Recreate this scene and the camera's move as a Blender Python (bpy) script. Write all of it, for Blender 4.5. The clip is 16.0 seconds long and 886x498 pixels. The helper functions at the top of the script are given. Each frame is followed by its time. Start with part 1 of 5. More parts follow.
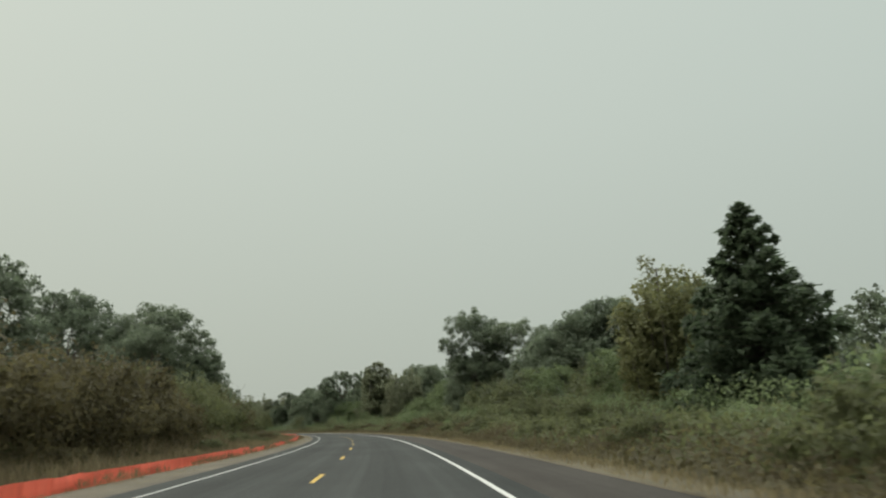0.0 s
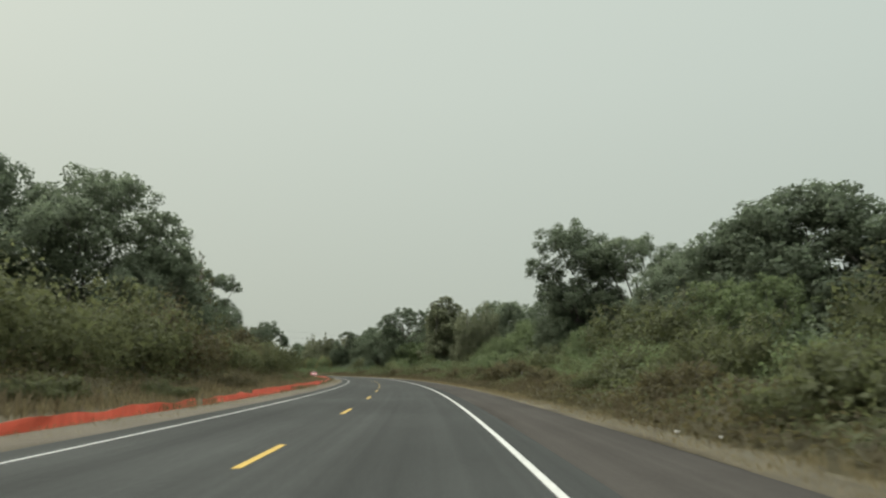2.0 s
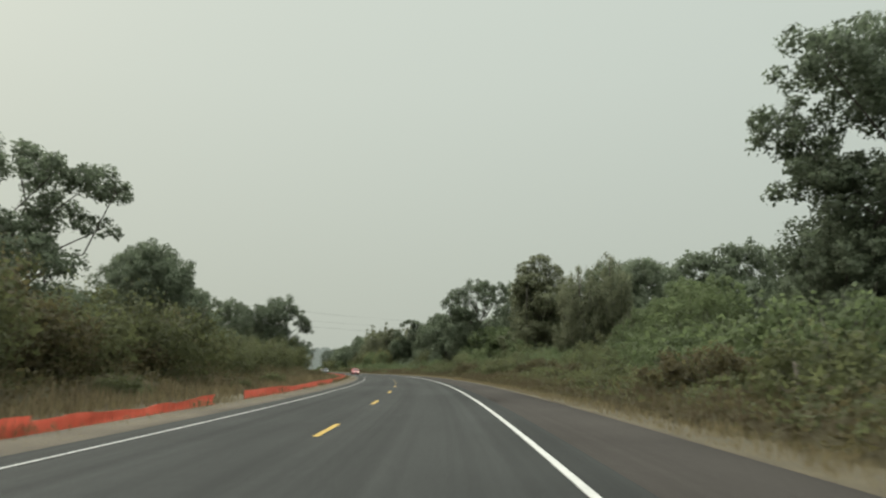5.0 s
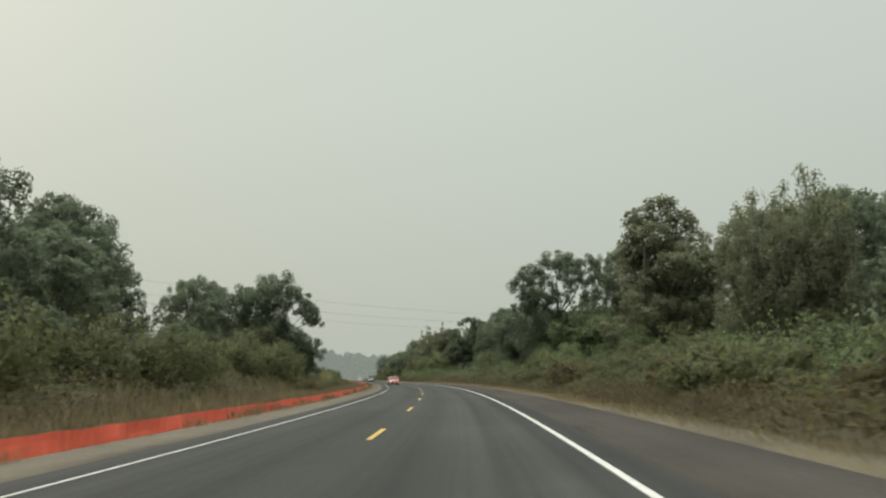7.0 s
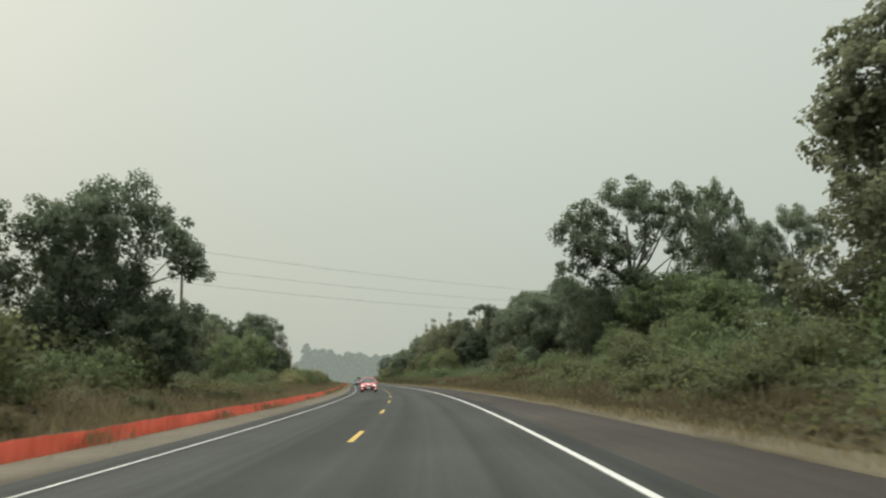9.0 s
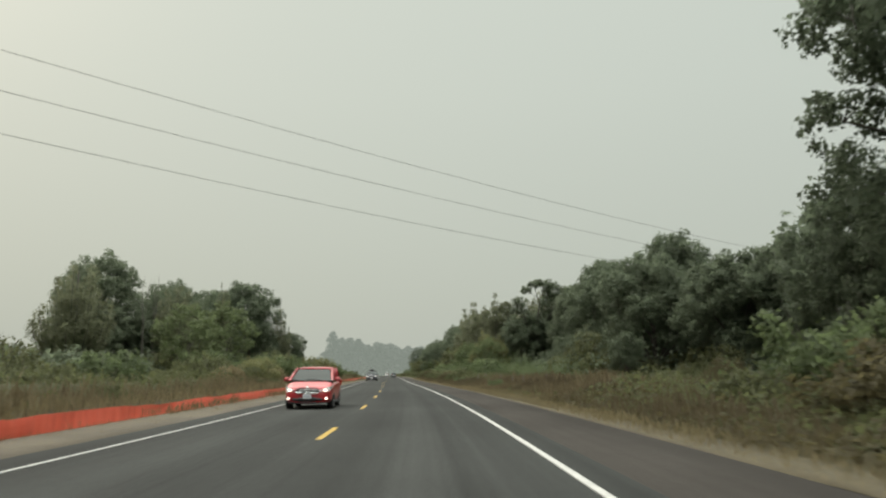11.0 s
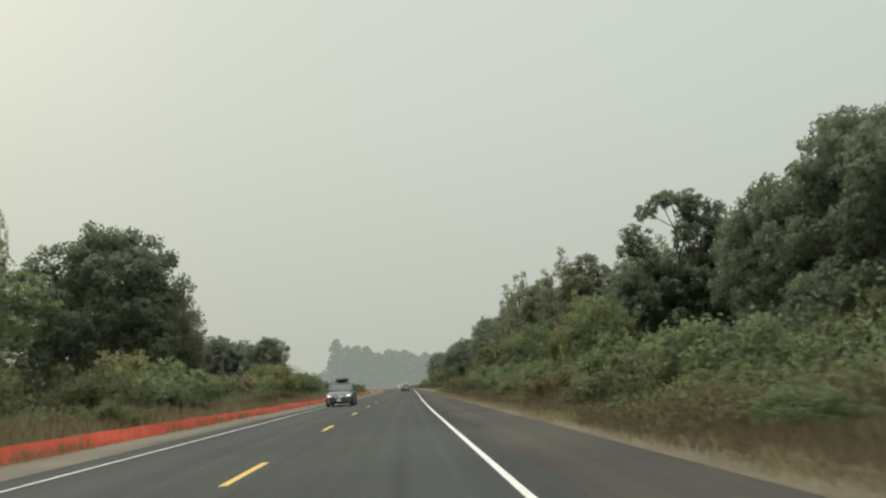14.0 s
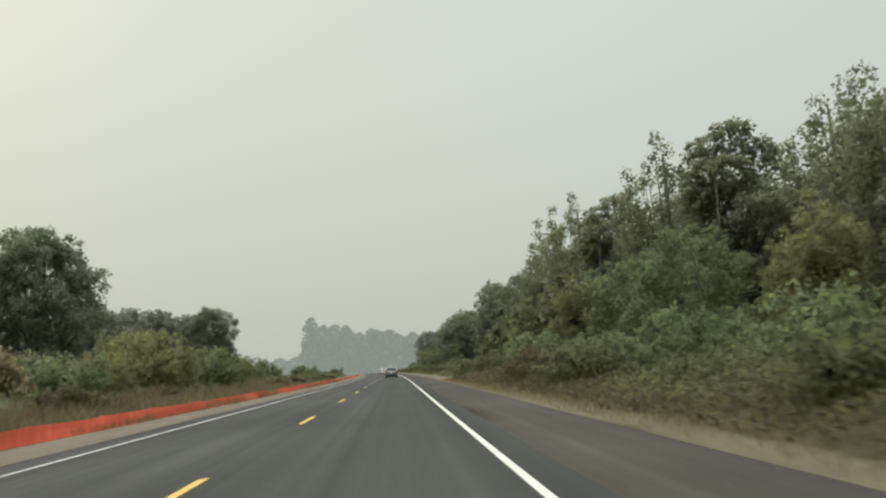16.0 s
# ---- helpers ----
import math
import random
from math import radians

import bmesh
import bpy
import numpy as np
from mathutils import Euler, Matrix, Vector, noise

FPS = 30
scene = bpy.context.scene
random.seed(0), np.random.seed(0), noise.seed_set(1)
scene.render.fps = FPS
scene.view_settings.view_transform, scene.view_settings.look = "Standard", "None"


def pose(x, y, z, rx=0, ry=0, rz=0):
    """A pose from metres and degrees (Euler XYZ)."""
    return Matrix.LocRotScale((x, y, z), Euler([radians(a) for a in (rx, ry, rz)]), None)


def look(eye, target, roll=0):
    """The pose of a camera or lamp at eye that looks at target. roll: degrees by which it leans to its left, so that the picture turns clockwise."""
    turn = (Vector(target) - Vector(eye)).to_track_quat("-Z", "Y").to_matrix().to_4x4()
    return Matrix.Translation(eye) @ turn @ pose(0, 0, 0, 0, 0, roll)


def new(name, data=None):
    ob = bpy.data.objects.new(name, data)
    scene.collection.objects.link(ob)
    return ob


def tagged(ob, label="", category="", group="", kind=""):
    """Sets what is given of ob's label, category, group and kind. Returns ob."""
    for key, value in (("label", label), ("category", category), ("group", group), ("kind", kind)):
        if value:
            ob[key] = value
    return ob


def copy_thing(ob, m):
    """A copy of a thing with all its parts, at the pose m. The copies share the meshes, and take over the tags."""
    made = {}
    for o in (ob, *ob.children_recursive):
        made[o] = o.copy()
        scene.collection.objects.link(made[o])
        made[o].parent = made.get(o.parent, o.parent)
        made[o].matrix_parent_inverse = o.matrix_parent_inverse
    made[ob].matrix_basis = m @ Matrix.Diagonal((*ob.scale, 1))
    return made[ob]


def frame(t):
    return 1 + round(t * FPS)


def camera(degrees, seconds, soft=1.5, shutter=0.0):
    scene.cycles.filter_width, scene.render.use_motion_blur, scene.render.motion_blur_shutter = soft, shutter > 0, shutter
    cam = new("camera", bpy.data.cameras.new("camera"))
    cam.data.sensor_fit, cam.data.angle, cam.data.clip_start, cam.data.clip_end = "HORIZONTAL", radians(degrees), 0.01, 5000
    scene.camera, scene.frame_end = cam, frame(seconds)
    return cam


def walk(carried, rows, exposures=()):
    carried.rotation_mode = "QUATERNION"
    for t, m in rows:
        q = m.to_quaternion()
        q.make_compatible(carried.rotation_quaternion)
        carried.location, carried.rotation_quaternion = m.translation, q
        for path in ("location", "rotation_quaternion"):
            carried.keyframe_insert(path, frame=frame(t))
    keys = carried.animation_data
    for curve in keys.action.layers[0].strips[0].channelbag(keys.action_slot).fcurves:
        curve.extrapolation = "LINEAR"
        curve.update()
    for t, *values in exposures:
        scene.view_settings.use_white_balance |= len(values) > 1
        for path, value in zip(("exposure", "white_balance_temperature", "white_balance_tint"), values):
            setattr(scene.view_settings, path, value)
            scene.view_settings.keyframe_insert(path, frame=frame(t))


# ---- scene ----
cam = camera(64.97, 16.0, soft=2.3, shutter=0.2)
PATH = [
    (0.0, pose(2.00, 0.00, 1.27, 104.08, 2.38, -3.38)),
    (0.5, pose(2.05, 11.09, 1.27, 103.87, 0.73, -2.63)),
    (1.0, pose(2.00, 22.25, 1.27, 103.40, -1.61, -0.75)),
    (1.5, pose(1.86, 33.48, 1.27, 101.36, -0.58, 1.11)),
    (2.0, pose(1.52, 44.79, 1.27, 100.03, 0.13, 2.21)),
    (2.5, pose(0.96, 56.16, 1.27, 99.89, -0.33, 2.98)),
    (3.0, pose(0.24, 67.59, 1.27, 100.20, -1.35, 4.28)),
    (3.5, pose(-0.65, 79.08, 1.27, 100.78, -2.29, 6.13)),
    (4.0, pose(-1.78, 90.63, 1.27, 100.54, -0.83, 7.59)),
    (4.5, pose(-3.26, 102.20, 1.27, 100.03, 0.42, 7.96)),
    (5.0, pose(-4.86, 113.83, 1.27, 99.75, 0.58, 8.41)),
    (5.6, pose(-7.00, 127.85, 1.27, 99.79, 0.82, 9.63)),
    (6.2, pose(-9.40, 141.92, 1.27, 100.13, 1.13, 11.46)),
    (6.9, pose(-12.56, 158.40, 1.27, 100.38, 1.58, 13.41)),
    (7.5, pose(-15.59, 172.58, 1.27, 99.98, 2.05, 14.12)),
    (8.0, pose(-18.35, 184.41, 1.27, 99.14, 2.51, 13.89)),
    (8.5, pose(-21.24, 196.29, 1.27, 99.41, 2.03, 13.93)),
    (9.0, pose(-24.25, 208.21, 1.27, 100.47, 2.07, 14.32)),
    (9.5, pose(-27.51, 220.14, 1.27, 100.20, 1.40, 14.88)),
    (10.1, pose(-31.62, 234.49, 1.27, 100.07, 0.70, 15.71)),
    (10.7, pose(-35.98, 248.88, 1.27, 100.12, 0.18, 16.67)),
    (11.4, pose(-41.43, 265.69, 1.27, 100.29, 0.12, 17.67)),
    (12.0, pose(-46.44, 280.10, 1.27, 100.44, 0.85, 18.16)),
    (12.5, pose(-50.85, 292.11, 1.27, 100.54, 2.05, 18.29)),
    (13.0, pose(-55.36, 304.14, 1.27, 100.58, 1.27, 18.44)),
    (13.5, pose(-59.97, 316.21, 1.27, 100.96, 1.63, 19.04)),
    (14.0, pose(-64.69, 328.30, 1.27, 100.99, 2.82, 18.66)),
    (14.5, pose(-69.52, 340.42, 1.27, 100.23, 2.65, 18.55)),
    (15.0, pose(-74.33, 352.62, 1.27, 99.67, 3.31, 18.52)),
    (15.5, pose(-79.21, 364.86, 1.27, 99.35, 4.30, 18.01)),
    (16.0, pose(-84.17, 377.14, 1.27, 99.63, 3.22, 17.41)),
]
walk(cam, PATH, exposures=((0.0, -0.04, 6500, 10), (0.5, -0.04, 6500, 10), (1.2, 0.0, 6500, 10), (2.5, 0.06, 6520, 10.4), (5.0, 0.05, 6540, 11), (7.5, 0.03, 6600, 12.3), (8.5, 0.10, 6600, 12.3), (9.5, 0.06, 6600, 12.3), (12.5, 0.02, 6600, 12.3), (14.0, 0.06, 6600, 12.3), (15.0, 0.10, 6600, 12.3), (16.0, 0.14, 6600, 12.3)))
# ---------------------------------------------------------------- world and light
world = bpy.data.worlds.new("smoky_sky")
scene.world = world
world.use_nodes = True
wn, wl = world.node_tree.nodes, world.node_tree.links
wn.clear()
SUN_AZ, SUN_EL = 68.0, 38.0          # degrees: left of the way ahead, and above the horizon
sky = wn.new("ShaderNodeTexSky")
sky.sky_type, sky.sun_disc = "NISHITA", False
sky.sun_elevation, sky.sun_rotation = radians(SUN_EL), radians(-SUN_AZ)
sky.air_density, sky.dust_density = 1.5, 8.0
tc = wn.new("ShaderNodeTexCoord")
sep = wn.new("ShaderNodeSeparateXYZ")
wl.new(tc.outputs["Generated"], sep.inputs[0])
ramp = wn.new("ShaderNodeValToRGB")   # smoke: pale grey at the skyline, brighter overhead
wl.new(sep.outputs["Z"], ramp.inputs[0])
els = ramp.color_ramp.elements
els[0].position, els[0].color = 0.0, (0.450, 0.500, 0.445, 1)
els[1].position, els[1].color = 1.0, (4.3, 4.5, 4.2, 1)
for p, c in ((0.12, (0.478, 0.536, 0.478)), (0.38, (0.552, 0.622, 0.562)), (0.59, (0.59, 0.665, 0.605)), (0.66, (2.1, 2.24, 2.08)), (0.8, (3.4, 3.58, 3.34))):
    e = els.new(p)
    e.color = (*c, 1)
# a warmer, brighter side towards the veiled sun
dot = wn.new("ShaderNodeVectorMath")
dot.operation = "DOT_PRODUCT"
wl.new(tc.outputs["Generated"], dot.inputs[0])
dot.inputs[1].default_value = (-math.sin(radians(SUN_AZ)), math.cos(radians(SUN_AZ)), 0.25)
warm = wn.new("ShaderNodeMapRange")
wl.new(dot.outputs["Value"], warm.inputs[0])
warm.inputs[1].default_value, warm.inputs[2].default_value = -0.2, 1.1
warm.inputs[3].default_value, warm.inputs[4].default_value = 0.0, 1.0
tint = wn.new("ShaderNodeMix")
tint.data_type, tint.blend_type = "RGBA", "MULTIPLY"
wl.new(warm.outputs[0], tint.inputs["Factor"])
wl.new(ramp.outputs[0], tint.inputs[6])
tint.inputs[7].default_value = (1.085, 1.045, 1.01, 1)
blend = wn.new("ShaderNodeMix")
blend.data_type = "RGBA"
blend.inputs["Factor"].default_value = 0.95
skyscale = wn.new("ShaderNodeMix")
skyscale.data_type, skyscale.blend_type = "RGBA", "MULTIPLY"
skyscale.inputs["Factor"].default_value = 1.0
skyscale.inputs[7].default_value = (0.1, 0.1, 0.1, 1)
wl.new(sky.outputs[0], skyscale.inputs[6])
wl.new(skyscale.outputs[2], blend.inputs[6])
wl.new(tint.outputs[2], blend.inputs[7])
bg = wn.new("ShaderNodeBackground")
bg.inputs[1].default_value = 1.0
wl.new(blend.outputs[2], bg.inputs[0])
wout = wn.new("ShaderNodeOutputWorld")
wl.new(bg.outputs[0], wout.inputs[0])

sun_data = bpy.data.lights.new("sun", "SUN")
sun_data.energy, sun_data.angle, sun_data.color = 1.0, radians(40), (1.0, 0.93, 0.82)
sun = new("sun", sun_data)
sun.matrix_world = look((0, 0, 60), (60 * math.sin(radians(SUN_AZ)) * math.cos(radians(SUN_EL)), -60 * math.cos(radians(SUN_AZ)) * math.cos(radians(SUN_EL)), 60 - 60 * math.sin(radians(SUN_EL))))

# ---------------------------------------------------------------- the road's line
KNOT_S = [-20, 30, 80, 130, 180, 230, 280, 330, 380, 430, 480, 700, 720]
KNOT_K = [0.971, 1.111, 1.262, 1.265, 1.251, 1.387, 1.111, 0.184, -0.297, 0.022, 0.241, 0.237, 0.0]
LINE_S = np.arange(-160.0, 1301.0, 2.0)
_k = np.interp(LINE_S, KNOT_S, KNOT_K) * 1e-3
_psi = np.concatenate([[0], np.cumsum((_k[1:] + _k[:-1]))])
_zero = int(np.argmin(abs(LINE_S)))
_psi -= _psi[_zero]
_dx, _dy = -np.sin(_psi), np.cos(_psi)
_x = np.concatenate([[0], np.cumsum(_dx[1:] + _dx[:-1])])
_y = np.concatenate([[0], np.cumsum(_dy[1:] + _dy[:-1])])
_x -= _x[_zero]
_y -= _y[_zero]


def along(s, off, z=0.0):
    """The place s metres along the centre line and off metres to its right."""
    h = np.interp(s, LINE_S, _psi)
    return Vector((np.interp(s, LINE_S, _x) + off * math.cos(h), np.interp(s, LINE_S, _y) + off * math.sin(h), z))


def heading(s):
    return math.degrees(np.interp(s, LINE_S, _psi))


def ground_z(s, off):
    """The lie of the land: flat by the road, a shallow ditch beyond the verges, gently uneven further out."""
    if -5.6 < off < 8.0:
        return -0.03
    a = (-5.6 - off) if off < 0 else (off - 8.0)
    fade = min(1.0, a / 6.0)
    bump = 0.22 * noise.noise((s * 0.05, off * 0.07, 1.7)) + 0.5 * min(1.0, a / 60.0) * noise.noise((s * 0.012, off * 0.012, 4.2))
    return -0.03 - 0.12 * fade + fade * bump


# ---------------------------------------------------------------- materials
def material(name):
    m = bpy.data.materials.new(name)
    m.use_nodes = True
    return m, m.node_tree.nodes, m.node_tree.links, m.node_tree.nodes["Principled BSDF"]


def node(nodes, kind, **values):
    n = nodes.new(kind)
    for key, value in values.items():
        n.inputs[key].default_value = value
    return n


def plain(name, colour, rough=0.6, metal=0.0, coat=0.0, vary=0.08, scale=8.0):
    """A painted or moulded surface with slight dirt and unevenness."""
    m, n, l, b = material(name)
    t = n.new("ShaderNodeTexCoord")
    tex = node(n, "ShaderNodeTexNoise", Scale=scale, Detail=4.0)
    l.new(t.outputs["Object"], tex.inputs["Vector"])
    r = n.new("ShaderNodeValToRGB")
    l.new(tex.outputs["Fac"], r.inputs[0])
    r.color_ramp.elements[0].position, r.color_ramp.elements[1].position = 0.3, 0.7
    r.color_ramp.elements[0].color = (*[c * (1 - vary) for c in colour], 1)
    r.color_ramp.elements[1].color = (*[min(1, c * (1 + vary)) for c in colour], 1)
    l.new(r.outputs[0], b.inputs["Base Color"])
    b.inputs["Roughness"].default_value, b.inputs["Metallic"].default_value = rough, metal
    b.inputs["Coat Weight"].default_value = coat
    return m


def speckled(name, stops, scale, coarse, coarse_amount, rough, bump, bump_scale):
    """A granular surface: fine grain through a ramp, with large stains over it."""
    m, n, l, b = material(name)
    t = n.new("ShaderNodeTexCoord")
    fine = node(n, "ShaderNodeTexNoise", Scale=scale, Detail=8.0, Roughness=0.75)
    big = node(n, "ShaderNodeTexNoise", Scale=coarse, Detail=5.0, Roughness=0.6)
    l.new(t.outputs["Object"], fine.inputs["Vector"])
    l.new(t.outputs["Object"], big.inputs["Vector"])
    r = n.new("ShaderNodeValToRGB")
    l.new(fine.outputs["Fac"], r.inputs[0])
    while len(r.color_ramp.elements) < len(stops):
        r.color_ramp.elements.new(0.5)
    for e, (p, c) in zip(r.color_ramp.elements, stops):
        e.position, e.color = p, (*c, 1)
    mr = node(n, "ShaderNodeMapRange", **{"From Min": 0.3, "From Max": 0.7, "To Min": 1 - coarse_amount, "To Max": 1 + coarse_amount})
    l.new(big.outputs["Fac"], mr.inputs["Value"])
    mx = n.new("ShaderNodeMix")
    mx.data_type, mx.blend_type = "RGBA", "MULTIPLY"
    mx.inputs["Factor"].default_value = 1.0
    l.new(r.outputs[0], mx.inputs[6])
    l.new(mr.outputs[0], mx.inputs[7])
    l.new(mx.outputs[2], b.inputs["Base Color"])
    b.inputs["Roughness"].default_value = rough
    bt = node(n, "ShaderNodeTexNoise", Scale=bump_scale, Detail=6.0)
    l.new(t.outputs["Object"], bt.inputs["Vector"])
    bm_ = node(n, "ShaderNodeBump", Strength=bump, Distance=0.02)
    l.new(bt.outputs["Fac"], bm_.inputs["Height"])
    l.new(bm_.outputs[0], b.inputs["Normal"])
    return m


def foliage(name, dark, light, translucent=0.6, rough=0.65):
    """Leaves: colour varies from tree to tree and from leaf to leaf; some light comes through."""
    m, n, l, b = material(name)
    oi = n.new("ShaderNodeObjectInfo")
    gi = n.new("ShaderNodeNewGeometry")
    tc_ = n.new("ShaderNodeTexCoord")
    fine = node(n, "ShaderNodeTexNoise", Scale=4.5, Detail=5.0, Roughness=0.7)
    l.new(tc_.outputs["Object"], fine.inputs["Vector"])
    mr = node(n, "ShaderNodeMapRange", **{"From Min": 0.3, "From Max": 0.7, "To Min": 0.0, "To Max": 0.3})
    l.new(fine.outputs["Fac"], mr.inputs["Value"])
    add = n.new("ShaderNodeMath")
    add.operation = "MULTIPLY_ADD"
    l.new(gi.outputs["Random Per Island"], add.inputs[0])
    add.inputs[1].default_value = 0.2
    sc = n.new("ShaderNodeMath")
    sc.operation = "MULTIPLY_ADD"
    sc.inputs[1].default_value = 0.5
    l.new(oi.outputs["Random"], sc.inputs[0])
    l.new(mr.outputs[0], sc.inputs[2])
    l.new(sc.outputs[0], add.inputs[2])
    bp = node(n, "ShaderNodeBump", Strength=0.5, Distance=0.12)
    l.new(fine.outputs["Fac"], bp.inputs["Height"])
    l.new(bp.outputs[0], b.inputs["Normal"])
    r = n.new("ShaderNodeValToRGB")
    r.color_ramp.elements[0].color, r.color_ramp.elements[1].color = (*dark, 1), (*light, 1)
    l.new(add.outputs[0], r.inputs[0])
    l.new(r.outputs[0], b.inputs["Base Color"])
    b.inputs["Roughness"].default_value = rough
    b.inputs["Specular IOR Level"].default_value = 0.35
    tr = n.new("ShaderNodeBsdfTranslucent")
    l.new(r.outputs[0], tr.inputs[0])
    mix = n.new("ShaderNodeMixShader")
    mix.inputs[0].default_value = translucent
    l.new(b.outputs[0], mix.inputs[1])
    l.new(tr.outputs[0], mix.inputs[2])
    l.new(mix.outputs[0], n["Material Output"].inputs[0])
    return m


def paving(name, stops, streak, big_amount, rough, spec):
    """Asphalt: fine grain, long streaks of wear along the lanes (UV: across, along, in metres), and stains."""
    m = speckled(name, stops, 30.0, 0.12, big_amount, rough, 0.35, 60.0)
    n, l, b = m.node_tree.nodes, m.node_tree.links, m.node_tree.nodes["Principled BSDF"]
    b.inputs["Specular IOR Level"].default_value = spec
    old = b.inputs["Base Color"].links[0].from_socket
    uv = n.new("ShaderNodeUVMap")
    factor = None
    for sx, sy, amount in ((1.1, 0.004, streak), (5.0, 0.012, streak * 0.5), (0.35, 0.06, streak * 0.6)):
        mp = n.new("ShaderNodeMapping")
        mp.inputs["Scale"].default_value = (sx, sy, 1)
        l.new(uv.outputs[0], mp.inputs["Vector"])
        tx = node(n, "ShaderNodeTexNoise", Scale=1.0, Detail=3.0)
        l.new(mp.outputs[0], tx.inputs["Vector"])
        mr = node(n, "ShaderNodeMapRange", **{"From Min": 0.3, "From Max": 0.7, "To Min": 1 - amount, "To Max": 1 + amount})
        l.new(tx.outputs["Fac"], mr.inputs["Value"])
        mx = n.new("ShaderNodeMix")
        mx.data_type, mx.blend_type = "RGBA", "MULTIPLY"
        mx.inputs["Factor"].default_value = 1.0
        l.new(old, mx.inputs[6])
        l.new(mr.outputs[0], mx.inputs[7])
        old = mx.outputs[2]
    l.new(old, b.inputs["Base Color"])
    return m


ASPHALT = paving("asphalt", [(0.25, (0.0225, 0.0238, 0.0230)), (0.5, (0.0355, 0.0375, 0.0355)), (0.75, (0.056, 0.058, 0.0545))], 0.20, 0.14, 0.88, 0.06)
SHOULDER = paving("worn_shoulder", [(0.25, (0.0265, 0.0243, 0.0215)), (0.5, (0.039, 0.0358, 0.032)), (0.75, (0.057, 0.0525, 0.047))], 0.16, 0.2, 0.92, 0.06)
GRAVEL = speckled("gravel_verge", [(0.25, (0.042, 0.036, 0.024)), (0.5, (0.068, 0.057, 0.039)), (0.75, (0.104, 0.087, 0.060))], 12.0, 0.35, 0.25, 0.95, 0.9, 18.0)
DRY_VERGE = speckled("dry_verge_soil", [(0.25, (0.034, 0.028, 0.014)), (0.5, (0.056, 0.046, 0.024)), (0.75, (0.086, 0.070, 0.038))], 9.0, 0.3, 0.3, 0.95, 0.9, 14.0)
SOIL = speckled("dry_grass_ground", [(0.3, (0.034, 0.031, 0.017)), (0.5, (0.062, 0.053, 0.029)), (0.7, (0.10, 0.083, 0.047))], 3.0, 0.06, 0.35, 0.95, 1.0, 6.0)
WHITE_PAINT = plain("white_road_paint", (0.36, 0.36, 0.34), 0.7, vary=0.16, scale=5.0)
YELLOW_PAINT = plain("yellow_road_paint", (0.34, 0.225, 0.034), 0.7, vary=0.14, scale=6.0)
BARK = speckled("bark", [(0.3, (0.045, 0.040, 0.033)), (0.55, (0.078, 0.070, 0.058)), (0.75, (0.12, 0.11, 0.093))], 6.0, 0.8, 0.2, 0.95, 1.0, 9.0)
DEADWOOD = speckled("dead_wood", [(0.3, (0.075, 0.068, 0.058)), (0.6, (0.13, 0.12, 0.1))], 6.0, 0.8, 0.2, 0.95, 0.8, 9.0)
OAK_LEAF = foliage("oak_leaf", (0.095, 0.121, 0.077), (0.171, 0.205, 0.132))
GREEN_LEAF = foliage("green_leaf", (0.090, 0.121, 0.054), (0.155, 0.193, 0.090))
YELLOW_LEAF = foliage("yellowing_leaf", (0.108, 0.114, 0.046), (0.205, 0.210, 0.092))
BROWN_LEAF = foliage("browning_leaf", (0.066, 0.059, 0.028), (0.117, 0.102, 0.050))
FIR_NEEDLE = foliage("fir_needle", (0.042, 0.060, 0.034), (0.094, 0.124, 0.070))
BRAMBLE_LEAF = foliage("bramble_leaf", (0.072, 0.081, 0.036), (0.129, 0.141, 0.064))
DRY_GRASS = foliage("dry_grass", (0.075, 0.060, 0.032), (0.20, 0.16, 0.092), 0.25, 0.8)
STRAW = foliage("straw_grass", (0.115, 0.096, 0.052), (0.255, 0.21, 0.115), 0.3, 0.8)
RUSTY_GRASS = foliage("rusty_weed", (0.058, 0.046, 0.026), (0.118, 0.093, 0.052), 0.25, 0.8)
OLIVE_LEAF = foliage("olive_leaf", (0.121, 0.134, 0.078), (0.194, 0.210, 0.124))
# leaves of far trees: haze painted in as a paler base colour
HAZED_LEAF = foliage("hazed_leaf", (0.13, 0.155, 0.12), (0.20, 0.23, 0.18))


# ---------------------------------------------------------------- building helpers
def mesh_of(name, verts, faces, mat, smooth=False):
    me = bpy.data.meshes.new(name)
    me.from_pydata([tuple(v) for v in verts], [], [tuple(f) for f in faces])
    me.materials.append(mat)
    if smooth:
        me.polygons.foreach_set("use_smooth", [True] * len(me.polygons))
    me.update()
    return me


def put(name, me, parent=None, m=None, label=""):
    ob = new(name, me)
    if parent is not None:
        ob.parent = parent
    if m is not None:
        ob.matrix_basis = m
    if label:
        ob["label"] = label
    return ob


def part(name, bm, mat, parent, label="", m=None, smooth=False):
    me = bpy.data.meshes.new(name)
    bm.to_mesh(me)
    bm.free()
    me.materials.append(mat)
    if smooth:
        me.polygons.foreach_set("use_smooth", [True] * len(me.polygons))
    return put(name, me, parent, m, label)


